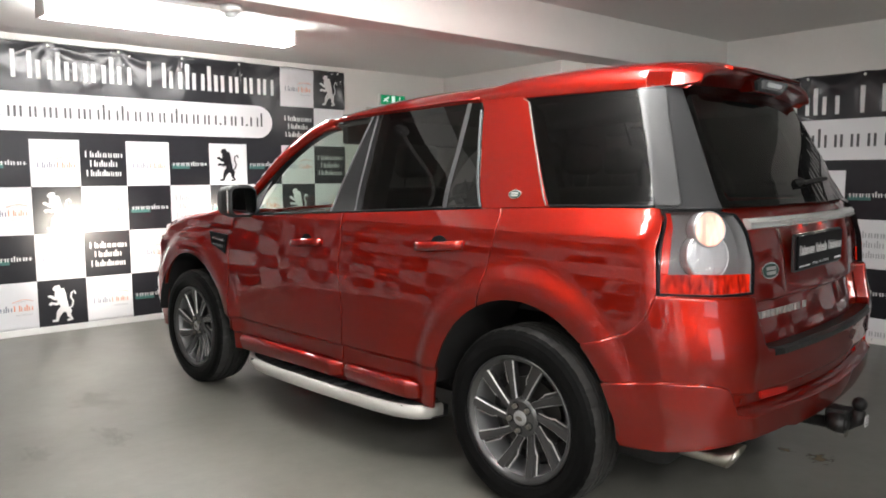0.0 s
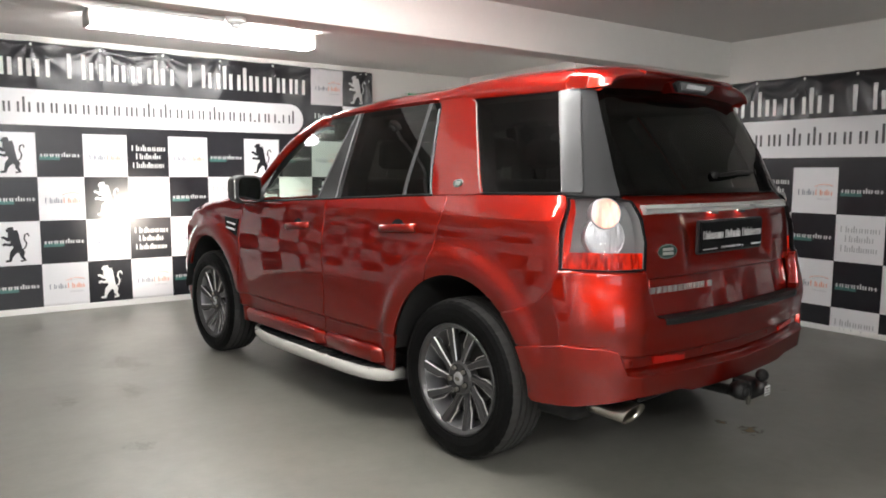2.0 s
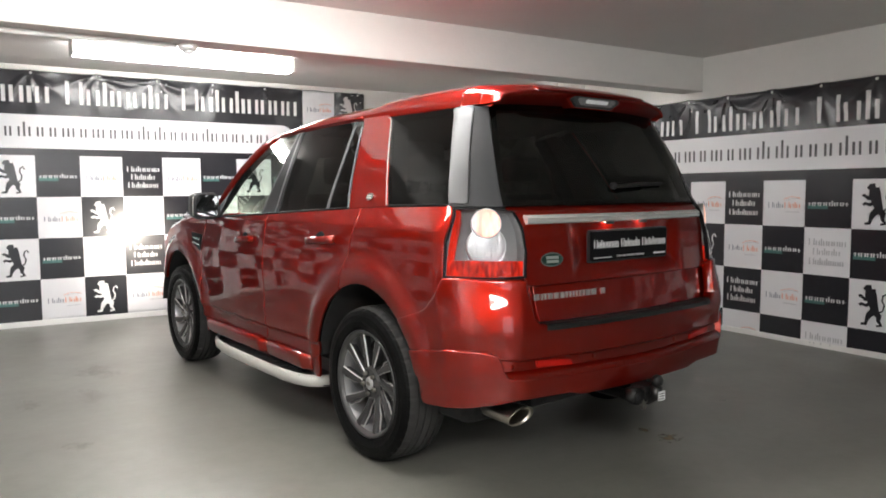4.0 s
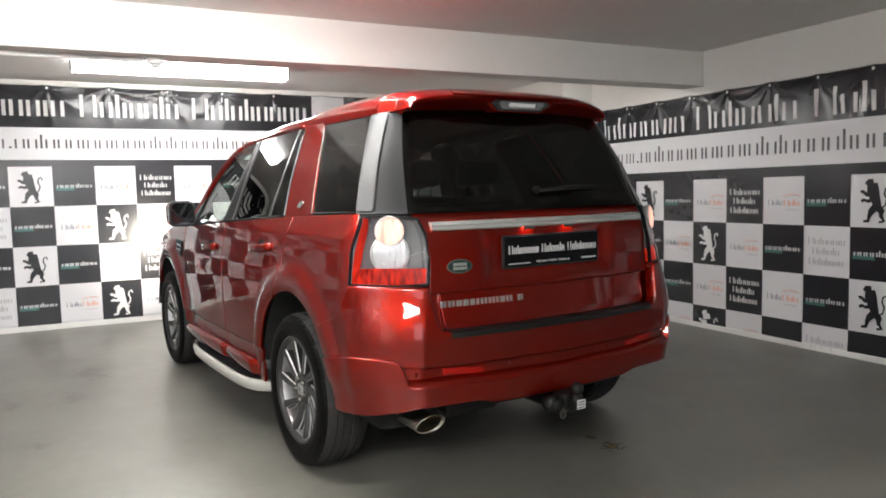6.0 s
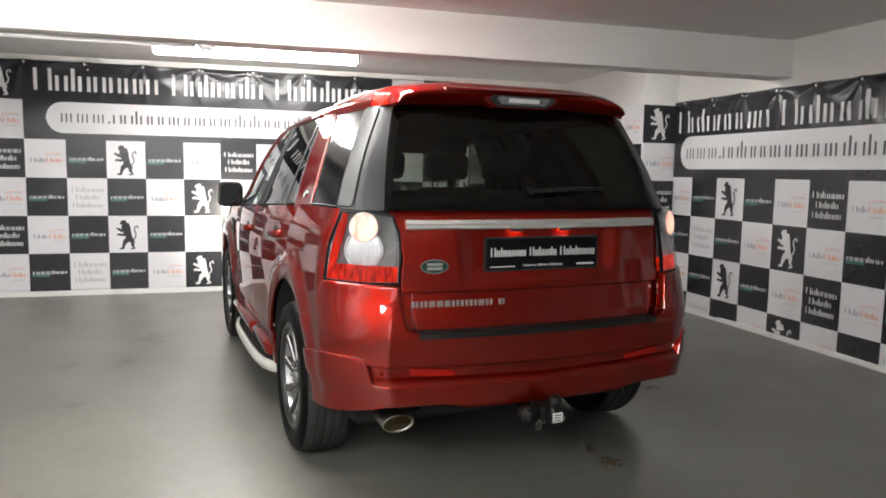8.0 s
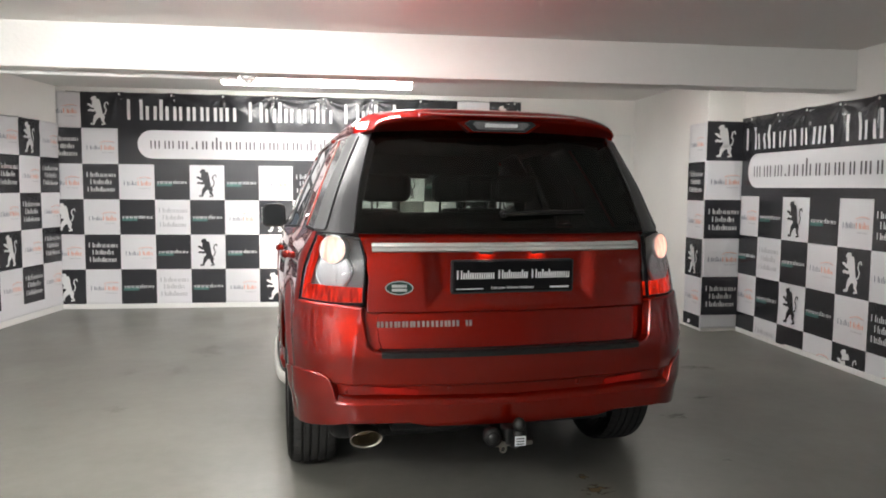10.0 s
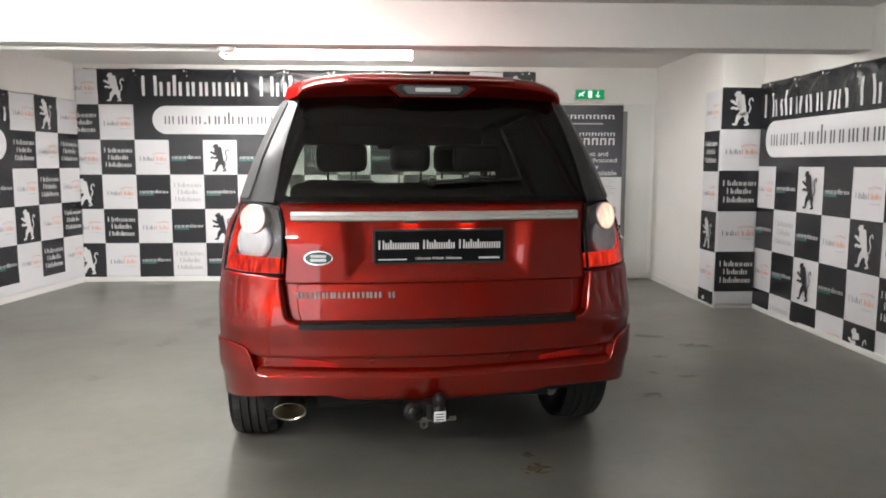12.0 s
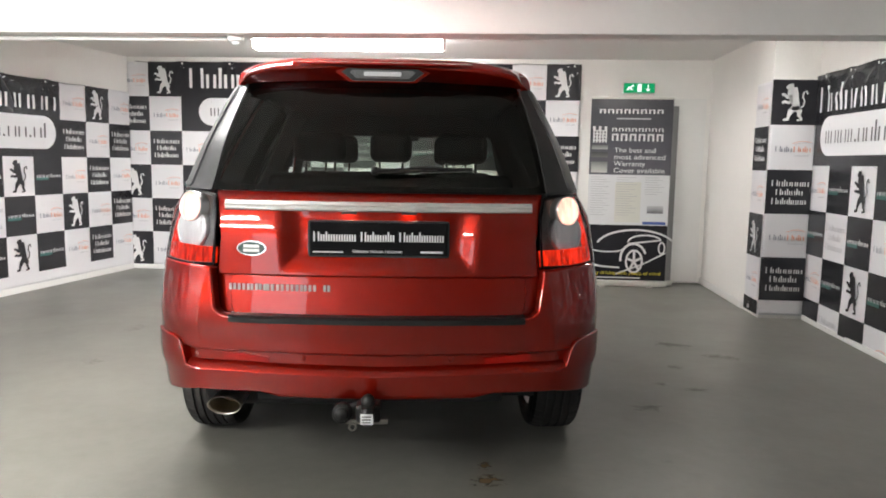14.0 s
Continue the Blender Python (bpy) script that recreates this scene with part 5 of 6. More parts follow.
# bumper reflectors and parking sensors
for s in (-1, 1):
    bm = bmesh.new()
    def rp(u, v, h, s=s):
        p = skin(*ru(-(0.5185 + u), 0.549 + v + 0.008 * u / 0.1), -0.022 + h)
        return Vector((s * -p.x, p.y, p.z))
    slab(bm, [(-0.095, -0.006), (-0.09, -0.013), (0.09, -0.015), (0.095, 0.011), (0.0, 0.013), (-0.09, 0.010)], rp, 0.008)
    part("reflector", bm, M_REDLENS, car, "red bumper reflector")
    for xs in (0.283, 0.70):
        p = skin(*ax(-xs, 0.55), -0.022)
        part("parking_sensor", dome(bmesh.new(), (s * xs, p.y, p.z), (0, -1, 0), 0.011, 0.003, 16, 3), M_PAINT, car, smooth=True)

# door handles, each with a black patch for the shade of its scoop
for y0, y1, z0, d in ((1.20, 1.45, 0.978, "front"), (0.285, 0.545, 1.017, "rear")):
    for s, owner in ((-1, doors[d][0]), (1, doors[d][1])):
        bm = bmesh.new()
        rings = []
        for k in range(11):
            t = k / 10
            y = y0 + (y1 - y0) * t
            z = z0 - 0.018 * t
            p = skin(*su(y, z))
            lift = 0.012 + 0.022 * math.sin(math.pi * min(max(t, 0.0), 1)) ** 0.35
            h = 0.021
            rings.append([(s * (abs(p.x) + lift - 0.014), y, z + h * 0.8), (s * (abs(p.x) + lift), y, z + h * 0.7), (s * (abs(p.x) + lift + 0.003), y, z - h * 0.4), (s * (abs(p.x) + lift - 0.002), y, z - h), (s * (abs(p.x) + lift - 0.014), y, z - h)])
        loft(bm, rings)
        part("handle", bm, M_PAINT, owner, "body-coloured pull handle", smooth=True)
        ym = (y0 + y1) / 2
        bm = bmesh.new()
        ring = [(0.042 * math.cos(math.pi * k / 20), 0.010 + 0.027 * math.sin(math.pi * k / 20)) for k in range(21)]
        def sc(u, v, h, s=s, ym=ym, z0=z0):
            p = skin(*su(ym + u, z0 - 0.006 + v), h)
            return Vector((s * abs(p.x), p.y, p.z))
        slab(bm, ring, sc, 0.0012)
        part("handle_scoop", bm, M_GLOSSBLACK, owner, "dark finger recess")

# wing vents
for s in (-1, 1):
    def vp(u, v, h, s=s):
        p = skin(*su(2.24 - u, 0.925 + v), h)
        return Vector((s * abs(p.x), p.y, p.z))
    v1 = part("wing_vent", slab(bmesh.new(), [(-0.10, 0.045), (-0.06, -0.03), (0.10, -0.075), (0.115, 0.035)], vp, 0.006), M_GLOSSBLACK, car, "black side vent")
    for v in (-0.03, 0.005):
        part("vane", slab(bmesh.new(), [(-0.05, v + 0.012), (-0.045, v), (0.085, v - 0.012), (0.09, v + 0.002)], lambda u, w, h: vp(u, w, h + 0.006), 0.004), M_CHROME, v1)

# door mirrors
for s in (-1, 1):
    bm = bmesh.new()
    rings = []
    for k, (y, sc_) in enumerate(((1.84, 0.97), (1.855, 1.0), (1.91, 1.0), (1.98, 0.9), (2.03, 0.6))):
        rings.append([(s * (0.955 + u * sc_), y, 1.160 + v * sc_) for u, v in rounded(0.168, 0.172, 0.045, 5)])
    loft(bm, rings)
    mr = part("door_mirror", bm, M_DARK, car, "black door mirror with a chrome-capped back", smooth=True)
    part("mirror_glass", slab(bmesh.new(), rounded(0.142, 0.146, 0.038, 5), lambda u, v, h: Vector((s * (0.955 + u), 1.838 - h + 0.05 * u, 1.160 + v)), 0.004), material("mirror_silver", (0.1, 0.105, 0.11), 0.02, 1.0), mr)
    part("mirror_cap", tube(bmesh.new(), [(s * (0.955 + 0.084), 1.86 + 0.0 * k, 1.10 + 0.012 * k) for k in range(11)], 0.006, 8), M_CHROME, mr, "chrome edge", smooth=True)
    part("mirror_arm", tube(bmesh.new(), [(s * 0.83, 1.90, 1.10), (s * 0.865, 1.91, 1.11), (s * 0.90, 1.92, 1.125)], 0.03, 10, 0.7), M_DARK, mr, smooth=True)
    bm = bmesh.new()
    tri = [(1.83, 1.095), (1.97, 1.09), (1.80, 1.27)]
    loft(bm, [[(s * (abs(skin(*su(y, z)).x) + h), y, z) for y, z in tri] for h in (0.0, 0.006)])
    part("mirror_sail", bm, M_DARK, car)

# side steps
for s in (-1, 1):
    st = thing("side_step", Matrix.Identity(4), "", "")
    for key in list(st.keys()):
        del st[key]
    st.parent = car
    st["label"] = "side step with a black tread and a satin aluminium edge"
    out = [(0.79, 0.50), (0.86, 0.515), (0.915, 0.57), (0.948, 0.67), (0.962, 0.80), (0.967, 1.0), (0.967, 1.3), (0.963, 1.55), (0.953, 1.70), (0.93, 1.83), (0.895, 1.93), (0.85, 1.985)]
    rings = []
    for i, (x, y) in enumerate(out):
        a, b = Vector(out[max(i - 1, 0)]), Vector(out[min(i + 1, len(out) - 1)])
        d = (b - a).normalized()
        nx, ny = d.y, -d.x
        rings.append([(s * (x + nx * o), y + ny * o, z) for o, z in ((-0.024, 0.286), (-0.010, 0.288), (-0.002, 0.280), (0.001, 0.258), (-0.003, 0.236), (-0.014, 0.224), (-0.024, 0.223))])
    part("edge_trim", loft(bmesh.new(), rings), M_STEP, st, "satin aluminium edge", smooth=True)
    bm = bmesh.new()
    loft(bm, [[(s * (x - 0.018), y, z) for x, y in out] + [(s * 0.76, 1.985, z), (s * 0.76, 0.50, z)] for z in (0.228, 0.279)])
    part("tread", bm, M_DARK, st, "ribbed black tread")
    for k in range(22):
        y = 0.62 + k * 0.058
        part("rib", boxed(min(s * 0.86, s * 0.93), max(s * 0.86, s * 0.93), y, y + 0.018, 0.277, 0.2835), M_DARK, st)
    for y in (0.7, 1.7):
        part("bracket", boxed(min(s * 0.62, s * 0.90), max(s * 0.62, s * 0.90), y, y + 0.06, 0.205, 0.23), M_SHELL, st)

# wheels
def wheel_at(x, y, s, turn):
    w = thing("wheel", pose(0, 0, 0), "", "")
    for key in list(w.keys()):
        del w[key]
    w.parent = car
    w.matrix_basis = pose(x, y, HUB, turn, 0, 0) @ Matrix.Diagonal((s, 1, 1, 1))
    w["label"] = "dark grey alloy wheel with ten angled spokes"
    R = 0.3575
    prof = [(0.245, 0.098), (0.262, 0.112), (0.29, 0.119), (0.318, 0.117), (0.338, 0.108), (0.349, 0.096), (0.3545, 0.078)]
    groove = []
    for c in (0.055, 0.019, -0.019, -0.055):
        groove += [(R, c + 0.006), (R - 0.009, c + 0.0045), (R - 0.009, c - 0.0045), (R, c - 0.006)]
    prof = prof + groove + [(r, -x) for r, x in prof[::-1]]
    bm = bmesh.new()
    rings = []
    for k in range(160):
        c, sn = math.cos(2 * math.pi * k / 160), math.sin(2 * math.pi * k / 160)
        cut = 0.003 if k % 4 == 0 else 0.0
        rings.append([(px, (pr - (cut if abs(px) > 0.06 and pr > 0.34 else 0)) * c, (pr - (cut if abs(px) > 0.06 and pr > 0.34 else 0)) * sn) for pr, px in prof])
    rings.append(rings[0])
    loft(bm, rings, closed=False)
    bmesh.ops.remove_doubles(bm, verts=bm.verts, dist=1e-5)
    for f in bm.faces:
        f.material_index = 1 if all(math.hypot(v.co.y, v.co.z) > 0.3405 for v in f.verts) else 0
    part("tyre", bm, M_RUBBER, w, "black rubber tyre with grooved tread", smooth=False).data.materials.append(M_TREAD)
    rimp = [(0.247, 0.100), (0.252, 0.106), (0.247, 0.110), (0.238, 0.108), (0.232, 0.096), (0.225, 0.088)]
    part("rim", revolve(bmesh.new(), rimp, 72), M_ALLOY, w, "gunmetal alloy rim", smooth=True)
    part("barrel", revolve(bmesh.new(), [(0.226, 0.088), (0.222, 0.07), (0.216, 0.0), (0.222, -0.09), (0.245, -0.1)], 72), M_BARREL, w, "bright inner barrel", smooth=True)
    # black disc added behind the spokes so the gaps read as shade
    part("drum", revolve(bmesh.new(), [(0.0, 0.0), (0.19, 0.0), (0.205, -0.012), (0.214, -0.06), (0.214, -0.1)], 40), M_SHELL, w)
    part("brake_disc", revolve(bmesh.new(), [(0.07, 0.02), (0.15, 0.02), (0.15, -0.004), (0.07, -0.004)], 40, closed=True), M_DISC, w, "steel brake disc")
    spoke, edge = bmesh.new(), bmesh.new()
    faces, rims = [], ([], [])
    for t, r in ((0, 0.045), (0.12, 0.066), (0.25, 0.09), (0.4, 0.12), (0.5, 0.14), (0.58, 0.155), (0.8, 0.195), (1, 0.2355)):
        lean = 0.012 - 0.080 * t ** 1.2
        half = 0.0125 + 0.0105 * t
        shelf = 0.001 + 0.013 * min(1, max(0, (t - 0.44) / 0.14))
        front = 0.070 + 0.026 * t ** 1.5
        a, b = lean - half, lean + half
        faces.append([(front - 0.005, a, r), (front, a + 0.004, r), (front + 0.001, lean, r), (front, b - 0.004, r), (front - 0.011, b, r), (front - 0.012, b + shelf, r), (front - 0.034, b + shelf - 0.004, r), (front - 0.036, a + 0.005, r)])
        rims[0].append([(front - 0.0052, a - 0.0005, r), (front + 0.0006, a + 0.0032, r), (front - 0.004, a + 0.004, r)])
        rims[1].append([(front - 0.0118, b + shelf + 0.0005, r), (front - 0.0112, b + shelf - 0.0032, r), (front - 0.0175, b + shelf, r)])
    loft(spoke, faces)
    loft(edge, rims[0])
    loft(edge, rims[1])
    first = part("spoke", spoke, M_ALLOY, w, "angled blade spoke")
    sm = first.data
    first_edge = part("bright_edge", edge, M_BRIGHT, w, "machined edge")
    for k in range(1, 10):
        o2 = new("spoke", sm)
        o2.parent = w
        o2.matrix_basis = Matrix.Rotation(2 * math.pi * k / 10, 4, "X")
        o2["label"] = "angled blade spoke"
        e2 = new("bright_edge", first_edge.data)
        e2.parent = w
        e2.matrix_basis = o2.matrix_basis.copy()
        e2["label"] = "machined edge"
    part("hub", revolve(bmesh.new(), [(0.0, 0.08), (0.066, 0.08), (0.078, 0.07), (0.078, 0.03), (0.0, 0.03)], 32), M_ALLOY, w, smooth=False)
    part("centre_cap", revolve(bmesh.new(), [(0.0, 0.089), (0.022, 0.089), (0.029, 0.085), (0.03, 0.079), (0.0, 0.079)], 28), M_BARREL, w, "silver centre cap")
    part("cap_badge", slab(bmesh.new(), [(0.016 * math.cos(2 * math.pi * k / 20), 0.009 * math.sin(2 * math.pi * k / 20)) for k in range(20)], lambda u, v, h: Vector((0.089 + h, u, v)), 0.001), M_STEEL, w)
    for k in range(5):
        a = 2 * math.pi * (k + 0.5) / 5
        bm = bmesh.new()
        r = bmesh.ops.create_cone(bm, cap_ends=True, segments=6, radius1=0.0115, radius2=0.009, depth=0.02)
        bmesh.ops.transform(bm, matrix=Matrix.Translation((0.086, 0.05 * math.sin(a), 0.05 * math.cos(a))) @ Matrix.Rotation(radians(90), 4, "Y"), verts=r["verts"])
        part("wheel_nut", bm, M_STEEL, w)
        # flat black disc painted in for the shade round the nut
        part("nut_recess", revolve_at(0.0805, 0.05 * math.sin(a), 0.05 * math.cos(a), 0.0165), M_SHELL, w)
    return w


def revolve_at(x, y, z, r):
    bm = bmesh.new()
    q = bmesh.ops.create_cone(bm, cap_ends=True, segments=16, radius1=r, radius2=r, depth=0.002)
    bmesh.ops.transform(bm, matrix=Matrix.Translation((x, y, z)) @ Matrix.Rotation(radians(90), 4, "Y"), verts=q["verts"])
    return bm


for s in (-1, 1):
    wheel_at(s * 0.80, 0.0, s, 8)
    wheel_at(s * 0.795, AXLE_F, s, 20)

# exhaust tail pipe
bm = bmesh.new()
outer = [(0.067 * math.cos(2 * math.pi * k / 28), 0.044 * math.sin(2 * math.pi * k / 28)) for k in range(28)]
rings = []
for y, k, dx in ((-0.30, 0.82, 0), (-0.5, 0.85, 0), (-0.68, 0.96, 0), (-0.73, 1.0, 0), (-0.733, 0.97, 0), (-0.71, 0.9, 0), (-0.50, 0.86, 0)):
    rings.append([(-0.614 + u * k, y - 0.02 * v / 0.04 * (1 if y < -0.6 else 0), 0.326 + v * k - (0.006 if y > -0.5 else 0)) for u, v in outer])
loft(bm, rings, caps=False)
ex = part("tail_pipe", bm, M_EXHAUST, car, "oval bright steel tail pipe", smooth=True)
part("soot", slab(bmesh.new(), [(u * 0.84, v * 0.84) for u, v in outer], lambda u, v, h: Vector((-0.614 + u, -0.56 - h, 0.326 + v)), 0.004), M_SOOT, ex)
part("silencer", boxed(-0.75, -0.1, -0.55, -0.25, 0.26, 0.40, bevel=0.05, seg=3), M_SHELL, car, smooth=True)

# tow bar
tow = thing("tow_bar", Matrix.Identity(4), "", "")
for key in list(tow.keys()):
    del tow[key]
tow.parent = car
tow["label"] = "black tow ball, bracket and round socket"
part("neck", tube(bmesh.new(), [(-0.03, -0.55, 0.33), (-0.03, -0.8, 0.33), (-0.03, -0.92, 0.335), (-0.027, -0.955, 0.36), (-0.027, -0.96, 0.40)], 0.024, 12), M_TOW, tow, smooth=True)
bm = bmesh.new()
bmesh.ops.create_uvsphere(bm, u_segments=20, v_segments=12, radius=0.027)
bmesh.ops.translate(bm, vec=(-0.026, -0.96, 0.425), verts=bm.verts)
part("ball", bm, M_TOW, tow, "greased tow ball", smooth=True)
part("bracket", boxed(-0.12, 0.045, -0.93, -0.915, 0.325, 0.345, bevel=0.004), M_STEEL, tow)
part("mount", boxed(-0.075, 0.02, -0.935, -0.85, 0.33, 0.40, bevel=0.012), M_TOW, tow)
part("cross_member", boxed(-0.5, 0.5, -0.68, -0.6, 0.33, 0.40, bevel=0.01), M_SHELL, tow)
part("safety_eye", revolve(bmesh.new(), [(0.010, 0.003), (0.016, 0.003), (0.016, -0.003), (0.010, -0.003)], 16, closed=True), M_STEEL, tow).matrix_basis = pose(-0.085, -0.935, 0.318, 0, 0, 90)
so = part("socket", dome(revolve(bmesh.new(), [(0.0, 0.0), (0.036, 0.0), (0.038, -0.03), (0.03, -0.06), (0.0, -0.06)], 24), (0, 0, 0), (1, 0, 0), 0.027, 0.014, 20, 4), M_TOW, tow, "round black trailer socket", smooth=True)
so.matrix_basis = pose(-0.125, -0.94, 0.367, 0, 0, -90)
part("sticker", boxed(-0.052, -0.006, -0.9875, -0.986, 0.345, 0.385), M_PAPER, tow, "white label")
for z in (0.353, 0.364, 0.375):
    part("print_line", boxed(-0.046, -0.014, -0.9884, -0.9877, z - 0.002, z + 0.002), M_TOW, tow)

# head lamps throw their light on the wall ahead
for s in (-1, 1):
    ld = bpy.data.lights.new("head_lamp_beam", "SPOT")
    ld.energy, ld.spot_size, ld.spot_blend, ld.shadow_soft_size, ld.color = 175, radians(50), 1.0, 0.04, (1.0, 0.92, 0.8)
    lo = new("head_lamp_beam", ld)
    lo.parent = car
    lo.matrix_basis = look((s * 0.64, 3.24, 0.835), (s * 0.64, 4.9, 0.74))


# ---- other things ----
def lettering(words, size, place, mat, parent, name="lettering", align="LEFT", squeeze=None):
    """Raised words in the built-in face, as a mesh, laid by place(u, v)."""
    cu = bpy.data.curves.new(name, "FONT")
    cu.body, cu.size, cu.align_x, cu.extrude = words, size, align, 0.0004
    tmp = bpy.data.objects.new(name, cu)
    scene.collection.objects.link(tmp)
    bpy.context.view_layer.update()
    me = bpy.data.meshes.new_from_object(tmp.evaluated_get(bpy.context.evaluated_depsgraph_get()))
    bpy.data.objects.remove(tmp)
    wide = max(v.co.x for v in me.vertices) - min(v.co.x for v in me.vertices)
    k = squeeze / wide if squeeze else 1
    for v in me.vertices:
        v.co = place(v.co.x * k, v.co.y, v.co.z)
    me.materials.append(mat)
    ob = new(name, me)
    ob.parent = parent
    return ob


roll = thing("roller_banner", pose(4.80, 6.42, 0), "tall grey and black pull-up banner stand with white print", "banner stand")
part("sheet", boxed(-0.425, 0.425, -0.002, 0.002, 0.06, 1.99), M_PAPER, roll, "printed sheet")


def fr(name, x0, x1, z0, z1, mat, d=0.004, label=""):
    return part(name, boxed(x0, x1, -d - 0.0006, -d + 0.0006, z0, z1), mat, roll, label)


fr("head_panel", -0.425, 0.425, 1.195, 1.99, faded_print("slate_gradient_print", (0.085, 0.085, 0.1), (0.025, 0.025, 0.034), 1.2, 1.95), 0.004, "slate printed panel, paler below")
for z0, z1, tone in ((1.46, 1.505, 0.35), (1.375, 1.43, 0.12), (1.215, 1.33, 0.5)):
    fr("photo", -0.405, -0.235, z0, z1, faded_print("photo_print", (tone, tone, tone * 0.95), (tone * 0.3, tone * 0.32, tone * 0.3), z0, z1), 0.0046, "small grey printed photograph")
fr("photo", 0.20, 0.37, 0.79, 0.87, faded_print("photo_print", (0.12, 0.12, 0.13), (0.5, 0.5, 0.52), 0.79, 0.87), 0.0046, "small grey printed photograph")
fr("foot_panel", -0.425, 0.425, 0.06, 0.66, M_BLACK, 0.004, "black printed panel")
for k, (a, b) in enumerate(((-0.40, -0.17), (-0.13, 0.12), (0.17, 0.40))):
    bm = bmesh.new()
    for j in range(17):
        if k == 2 and j > 7:
            break
        z = 1.17 - j * 0.025
        box(bm, a, a + (b - a) * (0.55 + 0.4 * ((j * 7 + k * 3) % 5) / 5), -0.0052, -0.0046, z - 0.005, z)
    part("print_line", bm, M_GREY, roll)
fr("print_panel", -0.14, 0.13, 0.69, 1.12, material("cream_print", (0.62, 0.62, 0.56), 0.4), 0.0036)
fr("print_panel", 0.16, 0.40, 0.67, 0.70, M_BLUE, 0.0046)
bm = bmesh.new()
def band(bm, pts, w, y=-0.0058):
    last = None
    for i, (u, v) in enumerate(pts):
        a, b = pts[max(i - 1, 0)], pts[min(i + 1, len(pts) - 1)]
        s = math.hypot(b[0] - a[0], b[1] - a[1]) or 1
        nx, ny = -(b[1] - a[1]) / s * w / 2, (b[0] - a[0]) / s * w / 2
        pair = (bm.verts.new((u + nx, y, v + ny)), bm.verts.new((u - nx, y, v - ny)))
        if last:
            bm.faces.new((last[0], last[1], pair[1], pair[0]))
        last = pair
arc = lambda cx, cz, rx, rz, a0, a1, n=14: [(cx + rx * math.cos(radians(a0 + (a1 - a0) * k / n)), cz + rz * math.sin(radians(a0 + (a1 - a0) * k / n))) for k in range(n + 1)]
band(bm, arc(0.10, 0.42, 0.42, 0.19, 165, 25), 0.020)
band(bm, arc(0.20, 0.48, 0.18, 0.075, 180, 20) + [(0.02, 0.46), (0.02, 0.48)], 0.017)
band(bm, arc(0.08, 0.30, 0.135, 0.16, 190, 20), 0.024)
band(bm, arc(0.09, 0.27, 0.085, 0.12, 0, 360), 0.022)
for k in range(5):
    a = radians(72 * k + 20)
    band(bm, [(0.09, 0.27), (0.09 + 0.08 * math.cos(a), 0.27 + 0.11 * math.sin(a))], 0.026, -0.0059)
band(bm, arc(0.375, 0.42, 0.032, 0.06, 0, 360), 0.016)
band(bm, [(-0.1, 0.13), (0.18, 0.24), (0.42, 0.37)], 0.016)
band(bm, [(-0.42, 0.24), (-0.25, 0.21), (-0.06, 0.20)], 0.018)
band(bm, arc(-0.2, 0.40, 0.16, 0.03, 180, 370), 0.015)
part("line_drawing", bm, M_INK, roll, "white outline of a car")
lettering("enjoy driving with peace of mind", 0.052, lambda u, v, h: Vector((-0.41 + u, -0.006 - h, 0.125 + v)), M_YELLOW, roll, squeeze=0.78)
for i, line in enumerate(("The best and", "most advanced", "Warranty", "Cover available")):
    lettering(line, 0.072, lambda u, v, h, i=i: Vector((-0.17 + u, -0.006 - h, 1.43 - 0.071 * i + v)), M_INK, roll, squeeze=(0.43, 0.53, 0.33, 0.53)[i])
for x0, wds, z0, xh in ((-0.335, [0.085] * 8, 1.835, 0.045), (-0.20, [0.069] * 8, 1.65, 0.035), (-0.20, [0.093] * 6, 1.55, 0.075)):
    x = x0
    for wd in wds:
        bm = bmesh.new()
        for a, b, c, d in ((0.0, 0.2, 0.0, 1.0), (0.52, 0.74, 0.0, 1.0), (0.0, 0.74, 0.8, 1.0)):
            box(bm, x + a * wd, x + b * wd, -0.0062, -0.0056, z0 + c * xh, z0 + d * xh)
        part("name_bar", bm, M_INK, roll)
        x += wd
part("name_bar", boxed(-0.16, 0.2, -0.0062, -0.0056, 1.775, 1.79), M_GREY, roll)
bm = bmesh.new()
for k in range(5):
    box(bm, -0.395 + k * 0.032, -0.379 + k * 0.032, -0.0062, -0.0056, 1.53, 1.66)
for k in range(4):
    box(bm, -0.395, -0.251, -0.0062, -0.0056, 1.55 + k * 0.033, 1.562 + k * 0.033)
for k in range(3):
    box(bm, -0.40 + k * 0.06, -0.372 + k * 0.06, -0.0062, -0.0056, 1.66, 1.70)
part("grid_device", bm, M_INK, roll)
bm = bmesh.new()
box(bm, -0.30, 0.16, -0.0062, -0.0056, 0.085, 0.098)
part("web_bar", bm, M_INK, roll)
part("base", boxed(-0.435, 0.435, -0.06, 0.06, 0.006, 0.065, bevel=0.012), M_STEP, roll, "silver cassette base")
part("top_rail", boxed(-0.43, 0.43, -0.008, 0.008, 1.985, 2.005, bevel=0.004), M_STEP, roll)
part("support_pole", tube(bmesh.new(), [(0, 0.02, 0.05), (0, 0.02, 1.98)], 0.008, 8), M_STEP, roll)
for x in (-0.25, 0.25):
    part("foot", boxed(x - 0.03, x + 0.03, -0.12, 0.12, 0, 0.012, bevel=0.004), M_STEP, roll)
spare = thing("roller_banner", pose(4.90, 6.58, 0), "second grey pull-up banner stand, mostly hidden", "banner stand")
part("sheet", boxed(-0.42, 0.42, -0.003, 0.003, 0.05, 1.93), material("dull_grey_print", (0.22, 0.22, 0.22), 0.5, stain=0.1), spare)
